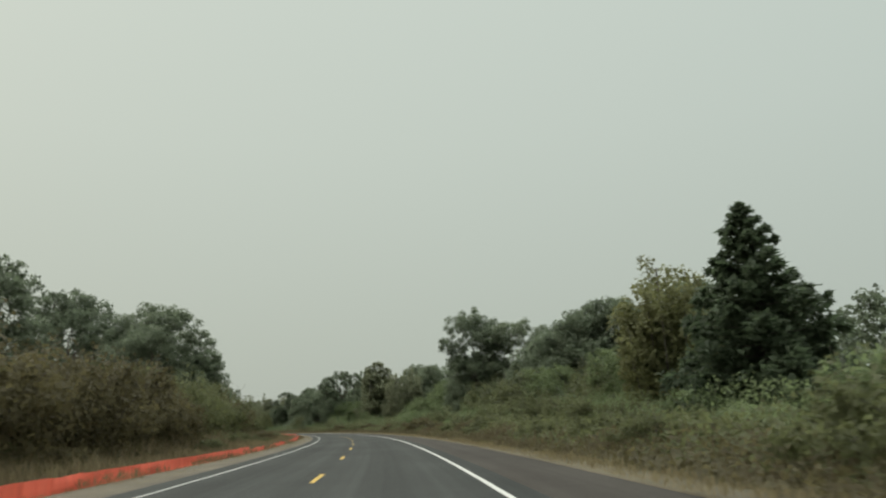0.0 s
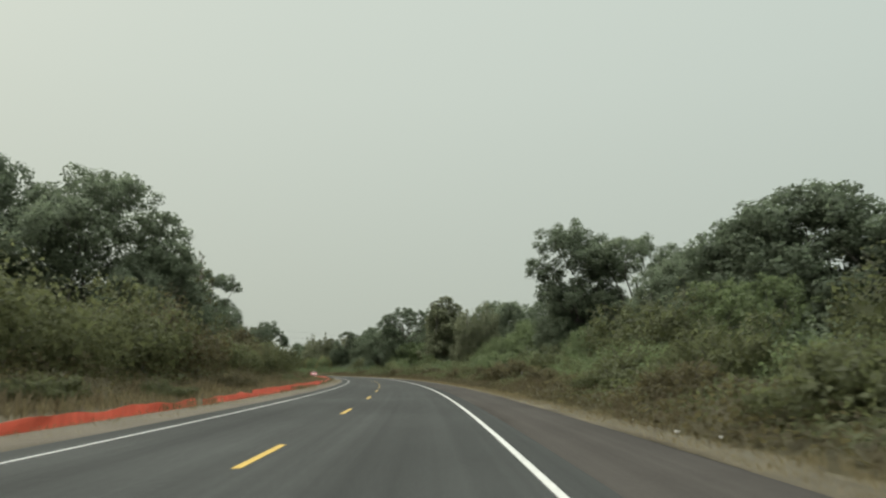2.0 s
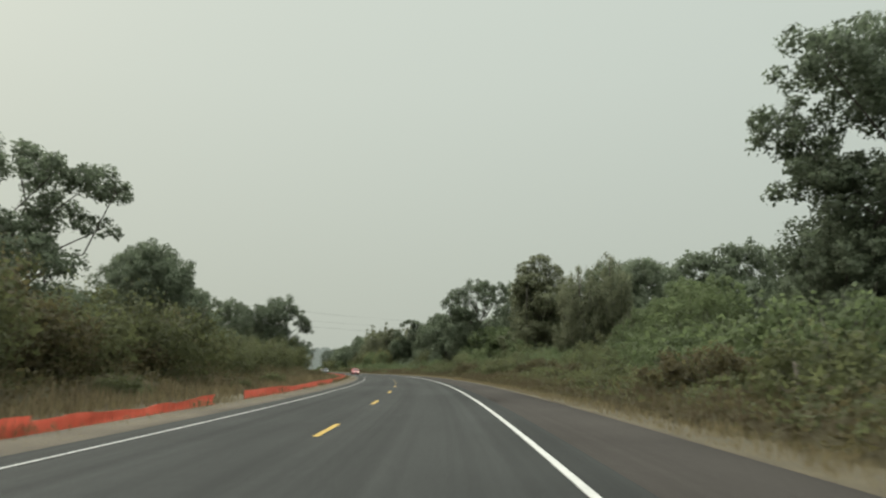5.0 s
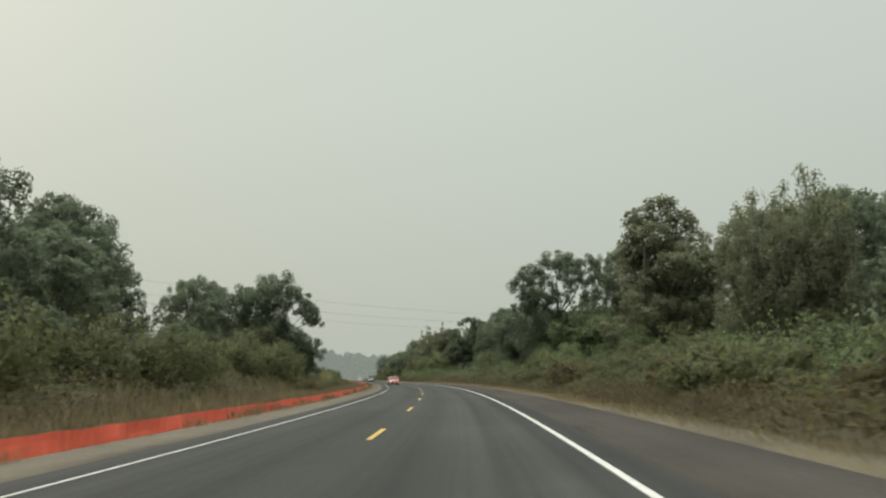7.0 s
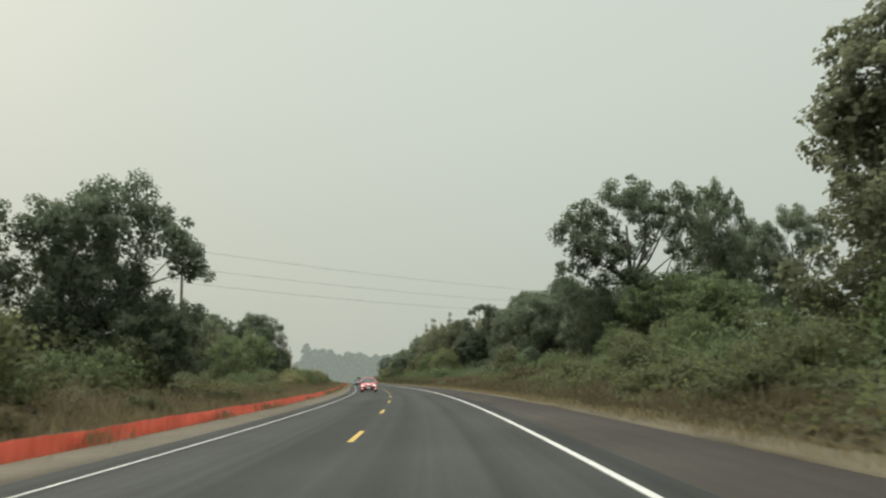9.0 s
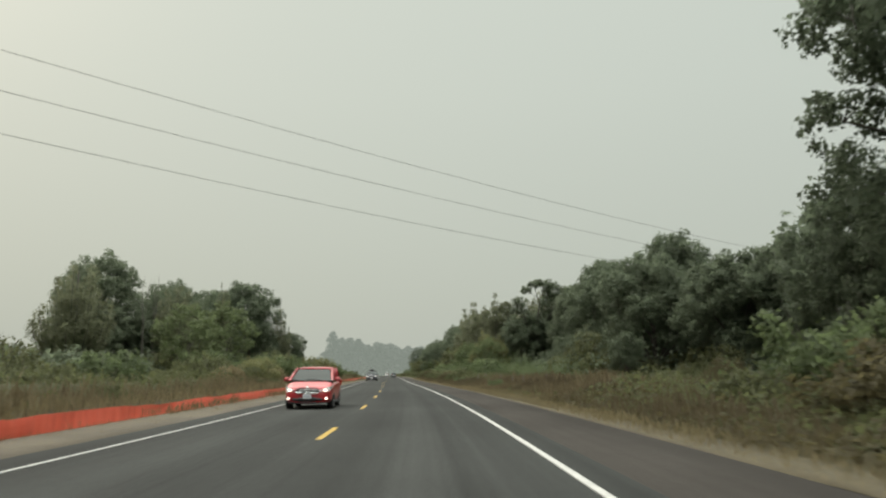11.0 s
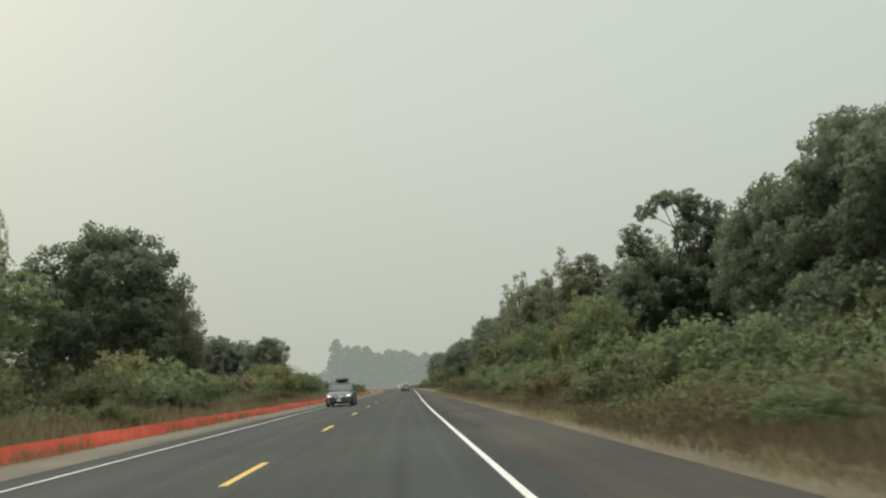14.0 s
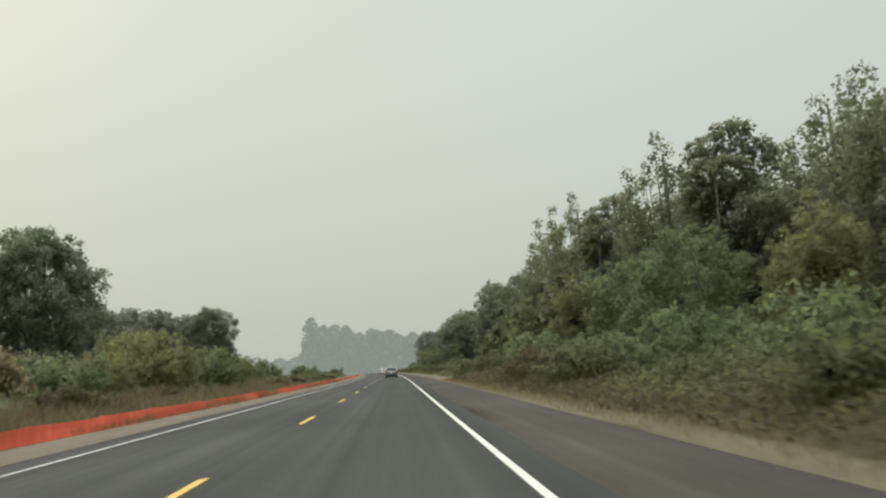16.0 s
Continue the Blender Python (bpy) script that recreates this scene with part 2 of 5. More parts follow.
def ribbon(s0, s1, offs, zs, step=4.0, wobble=0.0, seed=0.0):
    """A strip that follows the road, through the given offsets and heights."""
    n = max(2, int(round((s1 - s0) / step)) + 1)
    verts, faces, w = [], [], len(offs)
    for i in range(n):
        s = s0 + (s1 - s0) * i / (n - 1)
        for j, (o, z) in enumerate(zip(offs, zs)):
            e = wobble * noise.noise((s * 0.35, j * 3.1 + seed, 0.5)) + 0.5 * wobble * noise.noise((s * 1.7, j * 5.3 + seed, 2.5)) if j in (0, w - 1) else 0.0
            verts.append(along(s, o + e, z))
    for i in range(n - 1):
        for j in range(w - 1):
            a = i * w + j
            faces.append((a, a + 1, a + w + 1, a + w))
    return verts, faces


def lane_uv(me, s0, s1, offs, step=4.0):
    """UV in metres for a ribbon: across and along the road."""
    n, w = max(2, int(round((s1 - s0) / step)) + 1), len(offs)
    uv = me.uv_layers.new(name="UVMap")
    for lp in me.loops:
        i, j = divmod(lp.vertex_index, w)
        uv.data[lp.index].uv = (offs[j], (s1 - s0) * i / (n - 1))
    return me


def tube(points, radii, sides, verts, faces):
    """Adds a tapered tube through the points to verts and faces."""
    start = len(verts)
    pts = [Vector(p) for p in points]
    for i, p in enumerate(pts):
        d = (pts[min(i + 1, len(pts) - 1)] - pts[max(i - 1, 0)]).normalized()
        a = d.orthogonal().normalized()
        b = d.cross(a)
        for k in range(sides):
            t = 2 * math.pi * k / sides
            verts.append(p + (a * math.cos(t) + b * math.sin(t)) * radii[i])
    for i in range(len(pts) - 1):
        for k in range(sides):
            k2 = (k + 1) % sides
            faces.append((start + i * sides + k, start + i * sides + k2, start + (i + 1) * sides + k2, start + (i + 1) * sides + k))
    faces.append(tuple(start + (len(pts) - 1) * sides + k for k in range(sides)))


def unit(a):
    return a / (np.linalg.norm(a, axis=1)[:, None] + 1e-9)


def inner_sprays(rng, clumps, n, most):
    """Larger sprays that fill the inside of each clump: places, ways and sizes."""
    ps, ss = [], []
    for c, r in clumps:
        r = np.array(r)
        ps.append(np.array(c) + np.clip(rng.normal(0, 0.34, (n, 3)), -0.55, 0.55) * r)
        ss.append(np.full(n, min(r.min() * 1.9 / math.sqrt(n), most)))
    p = np.concatenate(ps)
    return p, rng.normal(0, 1, p.shape), np.concatenate(ss)


def leaf_mesh(name, centres, dirs, size, rng, mat, slim=0.8, shingle=True, cores=None, fringe=0.25, middle=None):
    """Many small leaf sprays at the centres. shingle: most lie like shingles, facing about the way given, and some stand out; else they point that way.
    cores: dense masses behind them. middle: the crown's own centre, from which the light falls off softly round it."""
    n = len(centres)
    out = unit(dirs)
    w = unit(out + np.array((0, 0, 0.2)) + rng.normal(0, 0.5, (n, 3)))
    side = rng.normal(0, 1, (n, 3))
    u = unit(np.cross(w, side))
    v = np.cross(w, u)
    stand_out = np.ones(n, bool) if not shingle else rng.random(n) < fringe
    k = int(stand_out.sum())
    v[stand_out] = unit(out[stand_out] + rng.normal(0, 0.5, (k, 3)))
    u[stand_out] = unit(np.cross(v[stand_out], side[stand_out]))
    L = (size * rng.uniform(0.6, 1.35, n))[:, None]
    pts = np.empty((n, 3, 3))
    pts[:, 0] = centres - u * L * 0.5 * (slim / 0.8) - v * L * 0.33
    pts[:, 1] = centres + u * L * 0.5 * (slim / 0.8) - v * L * 0.27
    pts[:, 2] = centres + v * L * 0.62 + u * L * rng.uniform(-0.25, 0.25, n)[:, None]
    soft = np.repeat(out, 3, axis=0)
    co, tri = pts.reshape(-1, 3), np.arange(3 * n, dtype=np.int32).reshape(-1, 3)
    if cores is not None:
        cv, cf, cn = cores
        tri = np.concatenate([tri, cf + len(co)])
        co, soft = np.concatenate([co, cv]), np.concatenate([soft, cn])
    if middle is not None:
        soft = unit(soft * 0.75 + unit(co - np.array(middle)) * 0.45 + np.array((0, 0, 0.1)))
    me = bpy.data.meshes.new(name)
    me.vertices.add(len(co))
    me.vertices.foreach_set("co", co.reshape(-1).astype(np.float32))
    me.loops.add(tri.size)
    me.loops.foreach_set("vertex_index", tri.reshape(-1).astype(np.int32))
    me.polygons.add(len(tri))
    me.polygons.foreach_set("loop_start", np.arange(0, tri.size, 3, dtype=np.int32))
    me.polygons.foreach_set("loop_total", np.full(len(tri), 3, dtype=np.int32))
    me.materials.append(mat)
    me.update(calc_edges=True)
    if shingle:
        me.polygons.foreach_set("use_smooth", [True] * len(tri))
        me.normals_split_custom_set_from_vertices(soft.tolist())
    return me


def sprays(rng, clumps, per_m2, size, inner=8):
    """Places, ways out and sizes of the leaf sprays over the clumps, more above than below, with larger ones inside."""
    ps, ds = [], []
    for c, r in clumps:
        r = np.array(r)
        n = max(5, int(per_m2 * 4 * math.pi * (r[0] * r[1] + 2 * r[0] * r[2]) / 3))
        d = rng.normal(0, 1, (n, 3))
        d[:, 2] += 0.25
        d = unit(d)
        ps.append(np.array(c) + d * r * (0.50 + 0.64 * rng.random(n) ** 0.75)[:, None])
        ds.append(unit(d / r))
    p, d = np.concatenate(ps), np.concatenate(ds)
    q, e, sz = inner_sprays(rng, clumps, inner, size * 1.9)
    return np.concatenate([p, q]), np.concatenate([d, e]), np.concatenate([np.full(len(p), size), sz])


# ---------------------------------------------------------------- kinds of tree
def broadleaf(name, seed, height, width, leaf, size, cover, base=0.28, lobes=11, open_crown=0.0, mat=BARK, label="", category="tree", twigs=3, shape=None, per=(15, 20), plate=0.85, inner=12, swell=1.2):
    """An oak-like tree: a forking trunk, limbs to every lobe, and a scalloped crown of dense clumps with gaps between them.
    shape: the lobes of a tree with a form of its own, each (across, depth, height, radius) as shares of its width, and of its height for the third."""
    rng = np.random.default_rng(seed)
    thing = new(name)
    R, H = width / 2, height
    z0 = base * H
    fork = Vector((rng.normal(0, 0.02) * H, rng.normal(0, 0.02) * H, z0 + 0.10 * H))
    verts, faces = [], []
    tr = 0.014 * H + 0.05
    tube([(0, 0, -0.3), (0.1 * tr, 0, 0.4), (fork.x * 0.4, fork.y * 0.4, fork.z * 0.5), fork, fork + Vector((0, 0, H * 0.28))],
         [tr * 1.6, tr * 1.15, tr, tr * 0.85, tr * 0.3], 8, verts, faces)
    lobe_list = []
    if shape:
        for x, y, z, r in shape:
            lobe_list.append((Vector((x * width, y * width, z * H)), r * width * swell))
    else:
        for i in range(lobes):
            f = (i + 0.5) / lobes
            a = i * 2.39996 + rng.uniform(-0.4, 0.4)
            zz = z0 + (H - z0) * (0.14 + 0.76 * f ** 0.85)
            env = math.sin(math.pi * min(1, max(0, 0.18 + 0.74 * (zz - z0) / (H - z0)))) ** 0.7
            rr = R * env * rng.uniform(0.5, 0.74) * (0.35 if f > 0.9 else 1)
            lr = R * rng.uniform(0.36, 0.50) * (0.85 if f > 0.8 else 1)
            zz = min(zz, H - lr * 0.72)
            lobe_list.append((Vector((rr * math.cos(a), rr * math.sin(a), zz)), lr))
    clumps = []
    for c, lr in lobe_list:
        # a limb that bends twice on its way out
        start = fork + Vector((0, 0, -0.02 * H)) if c.z > fork.z else Vector((fork.x * 0.5, fork.y * 0.5, max(0.3, c.z * 0.7)))
        bend = 0.09 * (c - start).length
        m1 = start.lerp(c, 0.33) + Vector(rng.normal(0, bend, 3)) + Vector((0, 0, -0.5 * bend))
        m2 = start.lerp(c, 0.68) + Vector(rng.normal(0, bend, 3))
        tube([start, m1, m2, c, c + Vector((0, 0, lr * 0.4))], [tr * 0.42, tr * 0.30, tr * 0.2, tr * 0.12, tr * 0.05], 6, verts, faces)
        k = int(rng.integers(*per))
        for j in range(k):
            # spread evenly round the lobe, fewer below
            f = (j + 0.5) / k
            zc = 1 - 1.6 * f + rng.uniform(-0.15, 0.15)
            a = j * 2.39996 + rng.uniform(-0.5, 0.5)
            ring_r = math.sqrt(max(0.05, 1 - zc * zc))
            if rng.random() < open_crown:
                continue
            cr = lr * rng.uniform(0.2, 0.36)
            cc = c + Vector((math.cos(a) * ring_r, math.sin(a) * ring_r, zc * plate)) * lr * rng.uniform(0.55, 0.95)
            clumps.append((tuple(cc), (cr, cr, cr * rng.uniform(0.75, 1.0))))
            if j < twigs:
                tube([c, (c + cc) * 0.5 + Vector((0, 0, -0.05 * lr)), cc], [tr * 0.13, tr * 0.09, tr * 0.03], 4, verts, faces)
        if open_crown < 0.12:
            clumps.append((tuple(c), (lr * 0.5, lr * 0.5, lr * 0.5 * plate)))
    put("trunk", mesh_of(name + "_trunk", verts, faces, mat, True), thing, None, "rough grey-brown trunk with spreading limbs")
    p, d, sz = sprays(rng, clumps, cover, size, inner)
    crown = leaf_mesh(name + "_crown", p, d, sz, rng, leaf, middle=(0, 0, z0 + 0.35 * (H - z0)))
    put("crown", crown, thing)
    return tagged(thing, label, category)


def poplar(name, seed, height, width, leaf, size, cover, label, base=0.05, spiky=1.0):
    """A young tree with upright shoots whose tips stand out above the crown."""
    rng = np.random.default_rng(seed)
    thing = new(name)
    verts, faces, clumps = [], [], []
    tr = 0.014 * height + 0.03
    tube([(0, 0, -0.3), (0.05, 0, height * 0.4), (0, 0.05, height * 0.9)], [tr * 1.3, tr, tr * 0.2], 7, verts, faces)
    shoots = 26
    for i in range(shoots):
        a = i * 2.39996
        rr = width / 2 * math.sqrt((i + 0.5) / shoots) * rng.uniform(0.8, 1.1)
        top = height * (1 - 0.55 * (rr / (width / 2)) ** 2) * rng.uniform(0.84, 1.02)
        low = max(base * height, top * rng.uniform(0.15, 0.4))
        foot = Vector((rr * 0.35 * math.cos(a), rr * 0.35 * math.sin(a), low * 0.6))
        tip = Vector((rr * math.cos(a), rr * math.sin(a), top))
        tube([foot, (foot + tip) * 0.5 + Vector((0.15 * rr * math.cos(a), 0.15 * rr * math.sin(a), 0)), tip], [tr * 0.3, tr * 0.2, tr * 0.04], 4, verts, faces)
        for f in np.linspace(0.06, 0.98, 9):
            r = width * 0.135 * (1.1 - f * spiky) * rng.uniform(0.75, 1.2)
            clumps.append((tuple(foot.lerp(tip, f) + Vector(rng.normal(0, r * 0.35, 3))), (r, r, r * 1.35)))
    put("trunk", mesh_of(name + "_trunk", verts, faces, BARK, True), thing, None, "slim brown trunk with upright shoots")
    p, d, sz = sprays(rng, clumps, cover, size, 6)
    p[:, 2] = np.maximum(p[:, 2], 0.1)
    crown = leaf_mesh(name + "_crown", p, d, sz, rng, leaf, middle=(0, 0, height * 0.35))
    put("crown", crown, thing)
    return tagged(thing, label, "tree")


def fir(name, seed, height, width, leaves, label):
    """A conifer with drooping whorls of needled boughs."""
    rng = np.random.default_rng(seed)
    thing = new(name)
    verts, faces, centres, dirs = [], [], [], []
    tr = 0.016 * height + 0.05
    tube([(0, 0, -0.3), (0, 0, height * 0.5), (0, 0, height)], [tr * 1.3, tr * 0.8, 0.015], 8, verts, faces)
    boughs = 124
    for i in range(boughs):
        f = (i + 0.5) / boughs
        z = height * (0.06 + 0.93 * f) + rng.uniform(-0.3, 0.3) * (1 - f)
        a = i * 2.39996 + rng.uniform(-0.3, 0.3)
        ln = width / 2 * (1 - f) ** 0.82 * rng.uniform(0.72, 1.16) + 0.06
        d = Vector((math.cos(a), math.sin(a), 0))
        tip = d * ln + Vector((0, 0, z - ln * 0.12 + 0.3 * ln * f))
        mid = d * ln * 0.55 + Vector((0, 0, z - ln * 0.02))
        tube([(0, 0, z), mid, tip], [tr * 0.22 * (1 - f) + 0.012, 0.02, 0.006], 4, verts, faces)
        n = max(10, int(leaves / boughs * (0.25 + 1.5 * (1 - f))))
        g = rng.random(n) ** 0.7
        ax = np.array(mid)[None] * (1 - g[:, None]) + np.array(tip)[None] * g[:, None]
        ax[: n // 3] = np.array((0, 0, z))[None] * (1 - g[: n // 3, None]) + np.array(mid)[None] * g[: n // 3, None]
        side = np.array((-math.sin(a), math.cos(a), 0))
        wgt = rng.normal(0, 1, n)[:, None] * ln * 0.17 * (1.1 - g[:, None])
        ax = ax + side * wgt + np.array((0, 0, 1)) * (rng.normal(-0.05, 0.08, n)[:, None] * ln)
        centres.append(ax)
        dirs.append(np.array(d)[None] * 0.6 + side * np.sign(wgt) * 0.8 + np.array((0, 0, -0.25)))
    put("trunk", mesh_of(name + "_trunk", verts, faces, BARK, True), thing)
    put("crown", leaf_mesh(name + "_crown", np.concatenate(centres), np.concatenate(dirs), 0.40, rng, FIR_NEEDLE, 0.42, False), thing)
    return tagged(thing, label, "conifer")


def snag(name, seed, height, label):
    """A dead standing tree: a bent, forked stem with a few bare limbs."""
    rng = np.random.default_rng(seed)
    thing = new(name)
    verts, faces = [], []
    stems = ([(0, 0, -0.3), (0.1, 0, height * 0.3), (-0.1, 0.1, height * 0.56), (-0.75, 0.1, height * 0.72), (-0.95, 0.0, height * 0.86), (-0.7, 0.0, height)],
             [(-0.1, 0.1, height * 0.55), (0.35, 0.2, height * 0.68), (0.5, 0.1, height * 0.84), (0.95, 0.2, height * 0.95)])
    for st, r in zip(stems, (0.2, 0.1)):
        n = len(st)
        tube(st, [r * (1 - 0.9 * i / (n - 1)) for i in range(n)], 7, verts, faces)
        for i in range(6):
            k = int(rng.integers(2, n - 1)) if n > 4 else int(rng.integers(1, n - 1))
            p0 = Vector(st[k]).lerp(Vector(st[k + 1]), rng.random())
            a, ln = rng.uniform(0, 6.28), height * rng.uniform(0.04, 0.11)
            p1 = p0 + Vector((math.cos(a) * ln * 0.6, math.sin(a) * ln * 0.6, ln * 0.5))
            p2 = p1 + Vector((math.cos(a) * ln * 0.2, math.sin(a) * ln * 0.2, ln * 0.8))
            tube([p0, p1, p2], [0.04, 0.028, 0.008], 5, verts, faces)
    put("trunk", mesh_of(name + "_trunk", verts, faces, DEADWOOD, True), thing)
    return tagged(thing, label, "dead tree")


def bush(name, seed, height, width, leaf, size, cover, label, category="bush", ragged=0.5, inner=12, mounds=15):
    """A thicket: arching stems and uneven, dense mounds of leaves down to the ground."""
    rng = np.random.default_rng(seed)
    thing = new(name)
    verts, faces, clumps = [], [], []
    for i in range(mounds):
        a = i * 2.39996
        rr = width / 2 * math.sqrt((i + 0.3) / mounds) * 0.8
        h = height * (1 - 0.55 * (rr / (width / 2)) ** 2) * rng.uniform(1 - ragged, 1.05)
        r = max(0.2, width * rng.uniform(0.13, 0.21))
        c = np.array((rr * math.cos(a), rr * math.sin(a), h * 0.46))
        clumps.append((tuple(c), (r, r, h * 0.46)))
        for j in range(4):      # smaller heads over each mound
            b = rng.uniform(0, 6.28)
            q = c + np.array((math.cos(b) * r * 0.7, math.sin(b) * r * 0.7, h * rng.uniform(0.0, 0.36)))
            clumps.append((tuple(q), (r * 0.5, r * 0.5, min(r * 0.55, h * 0.24))))
        for j in range(2):
            t = Vector(c) + Vector((rng.normal(0, r * 0.5), rng.normal(0, r * 0.5), h * 0.5))
            tube([(c[0] * 0.3, c[1] * 0.3, -0.1), (c[0] * 0.7, c[1] * 0.7, h * 0.5), t], [0.03, 0.02, 0.006], 4, verts, faces)
    p, d, sz = sprays(rng, clumps, cover, size, inner)
    p[:, 2] = np.maximum(p[:, 2], 0.03)
    put("brushwood", mesh_of(name + "_brushwood", verts, faces, BARK), thing)
    put("foliage", leaf_mesh(name + "_foliage", p, d, sz, rng, leaf, fringe=0.35, middle=(0, 0, height * 0.1)), thing)
    return tagged(thing, label, category)


def stand(ob, s, off, scale=1.0, turn=None, wide=None, sink=0.0):
    """The pose of a plant at a place by the road."""
    p = along(s, off, ground_z(s, off) - sink)
    t = turn if turn is not None else random.uniform(0, 360)
    return Matrix.Translation(p) @ Euler((0, 0, radians(t))).to_matrix().to_4x4() @ Matrix.Diagonal((wide or scale, wide or scale, scale, 1))

# ---------------------------------------------------------------- ground and road
def build_ground():
    """One sheet, following the road near it and running out to the horizon."""
    offs = [-420, -300, -200, -140, -100, -75, -58, -46, -38, -32, -27, -23, -20, -17, -14.5, -12, -10, -8.4, -7.2, -6.3, -5.5, -4.5, -2, 2, 5, 7, 8, 9, 10.2, 12, 14, 17, 20, 24, 29, 35, 42, 52, 66, 90, 130, 200, 300, 420]
    ss = list(np.arange(-160, 700, 5.0)) + list(np.arange(700, 1301, 30.0))
    verts, faces, w = [], [], len(offs)
    for s in ss:
        for o in offs:
            verts.append(along(s, o, ground_z(s, o)))
    for i in range(len(ss) - 1):
        for j in range(w - 1):
            a = i * w + j
            faces.append((a, a + 1, a + w + 1, a + w))
    n = len(ss)
    loop = [j for j in range(w)] + [i * w + w - 1 for i in range(1, n)] + [(n - 1) * w + j for j in range(w - 2, -1, -1)] + [i * w for i in range(n - 2, 0, -1)]
    mid = along(550, 0)
    first = len(verts)
    for k in loop:
        v = verts[k]
        verts.append(Vector((mid.x + (v.x - mid.x) * 5, mid.y + (v.y - mid.y) * 5, -0.4)))
    m = len(loop)
    for k in range(m):
        k2 = (k + 1) % m
        faces.append((loop[k], first + k, first + k2, loop[k2]))
    g = put("ground", mesh_of("ground", verts, faces, SOIL, True))
    tagged(g, "dry summer grass and bare soil beside the highway", "ground", kind="structure")


build_ground()
ROAD_END = 1240.0
ROAD_OFFS, EDGE_OFFS = [-4.45, -4.4, -2.2, 0, 2.2, 4.55, 4.6], [4.5, 4.55, 5.6, 6.75, 6.85]
road = put("road", lane_uv(mesh_of("road", *ribbon(-150, ROAD_END, ROAD_OFFS, [-0.06, 0, 0.012, 0.02, 0.012, 0, -0.06], 4.0, 0.05), ASPHALT, True), -150, ROAD_END, ROAD_OFFS))
tagged(road, "two-lane highway of dark worn asphalt", "road", kind="structure")
shoulder = put("shoulder", lane_uv(mesh_of("shoulder", *ribbon(-150, ROAD_END, EDGE_OFFS, [-0.05, -0.008, -0.012, -0.02, -0.08], 2.0, 0.16, 3.0), SHOULDER, True), -150, ROAD_END, EDGE_OFFS, 2.0))
tagged(shoulder, "brownish worn shoulder beside the traffic lane", "shoulder", kind="structure")
verge_l = put("verge", mesh_of("verge", *ribbon(-150, ROAD_END, [-6.35, -6.2, -5.2, -4.42, -4.38], [-0.15, -0.012, 0.0, -0.012, -0.08], 2.0, 0.2, 7.0), GRAVEL, True))
tagged(verge_l, "pale gravel verge between asphalt and orange fence", "verge", kind="structure")
verge_r = put("verge", mesh_of("verge_dry", *ribbon(-150, ROAD_END, [6.7, 6.76, 7.15, 7.5, 7.7], [-0.1, -0.016, 0.004, -0.012, -0.12], 2.0, 0.4, 11.0), DRY_VERGE, True))
tagged(verge_r, "pale dry verge along the brownish shoulder", "verge", kind="structure")


def line_strip(name, s0, s1, off, half, mat, label):
    v, f = ribbon(s0, s1, [off - half, off - half + 0.004, off + half - 0.004, off + half], [0.006, 0.026, 0.026, 0.006] if abs(off) < 1 else [-0.004, 0.016, 0.016, -0.004], 2.0)
    return put(name, mesh_of(name, v, f, mat), road, None, label)


line_strip("edge_line", -150, ROAD_END, -3.51, 0.034, WHITE_PAINT, "white painted edge line")
line_strip("edge_line", -150, ROAD_END, 3.92, 0.058, WHITE_PAINT, "white painted edge line")
for i in range(-8, 66):
    a = -6.725 + 12.192 * i
    line_strip("centre_dash", a, a + 3.05, 0.0, 0.065, YELLOW_PAINT, "yellow painted centre dash")

# ---------------------------------------------------------------- plants
KINDS = {}
FACED = ("oak_tall", "oak_arched", "oak_dome", "oak_windswept", "oak_low", "oak_parasol", "oak_gnarled", "maple")      # trees with a form of their own, turned square to the road


def plant(kind, s, off, height=None, width=None, turn=None):
    """Stands one more of a kind by the road, at that height and width in metres."""
    if kind == "olive_bush" and (s > 450 or off < -30 or off > 38):
        kind = "olive_far"
    if kind in ("oak_dense", "oak_round") and off > 0 and (s > 470 or off > 52):
        kind = "oak_mid"
    if s > 455:
        kind = {"green": "green_far", "green2": "green_far", "bramble": "bramble_far", "bramble3": "bramble_far"}.get(kind, kind)
    ob, h, w, used = KINDS[kind]
    k = (height or h) / h
    kw = (width or w * k) / w
    m = stand(ob, s, off, k, turn, kw)
    if not used:
        KINDS[kind][3] = True
        ob.matrix_basis = m
        return ob
    c = copy_thing(ob, m)
    c.matrix_basis = m
    return c


def kind(key, ob, h, w):
    """Enters a kind under its true height and width."""
    leaf = [o for o in ob.children if o.name.startswith(("crown", "foliage"))] or list(ob.children)
    co = np.empty(len(leaf[0].data.vertices) * 3, dtype=np.float32)
    leaf[0].data.vertices.foreach_get("co", co)
    co = co.reshape(-1, 3)
    lo, hi = np.percentile(co[:, :2], 1.0, axis=0), np.percentile(co[:, :2], 99.0, axis=0)
    KINDS[key] = [ob, float(np.percentile(co[:, 2], 99.6)), float((hi - lo)[0] if key in FACED else (hi - lo).mean()), False]


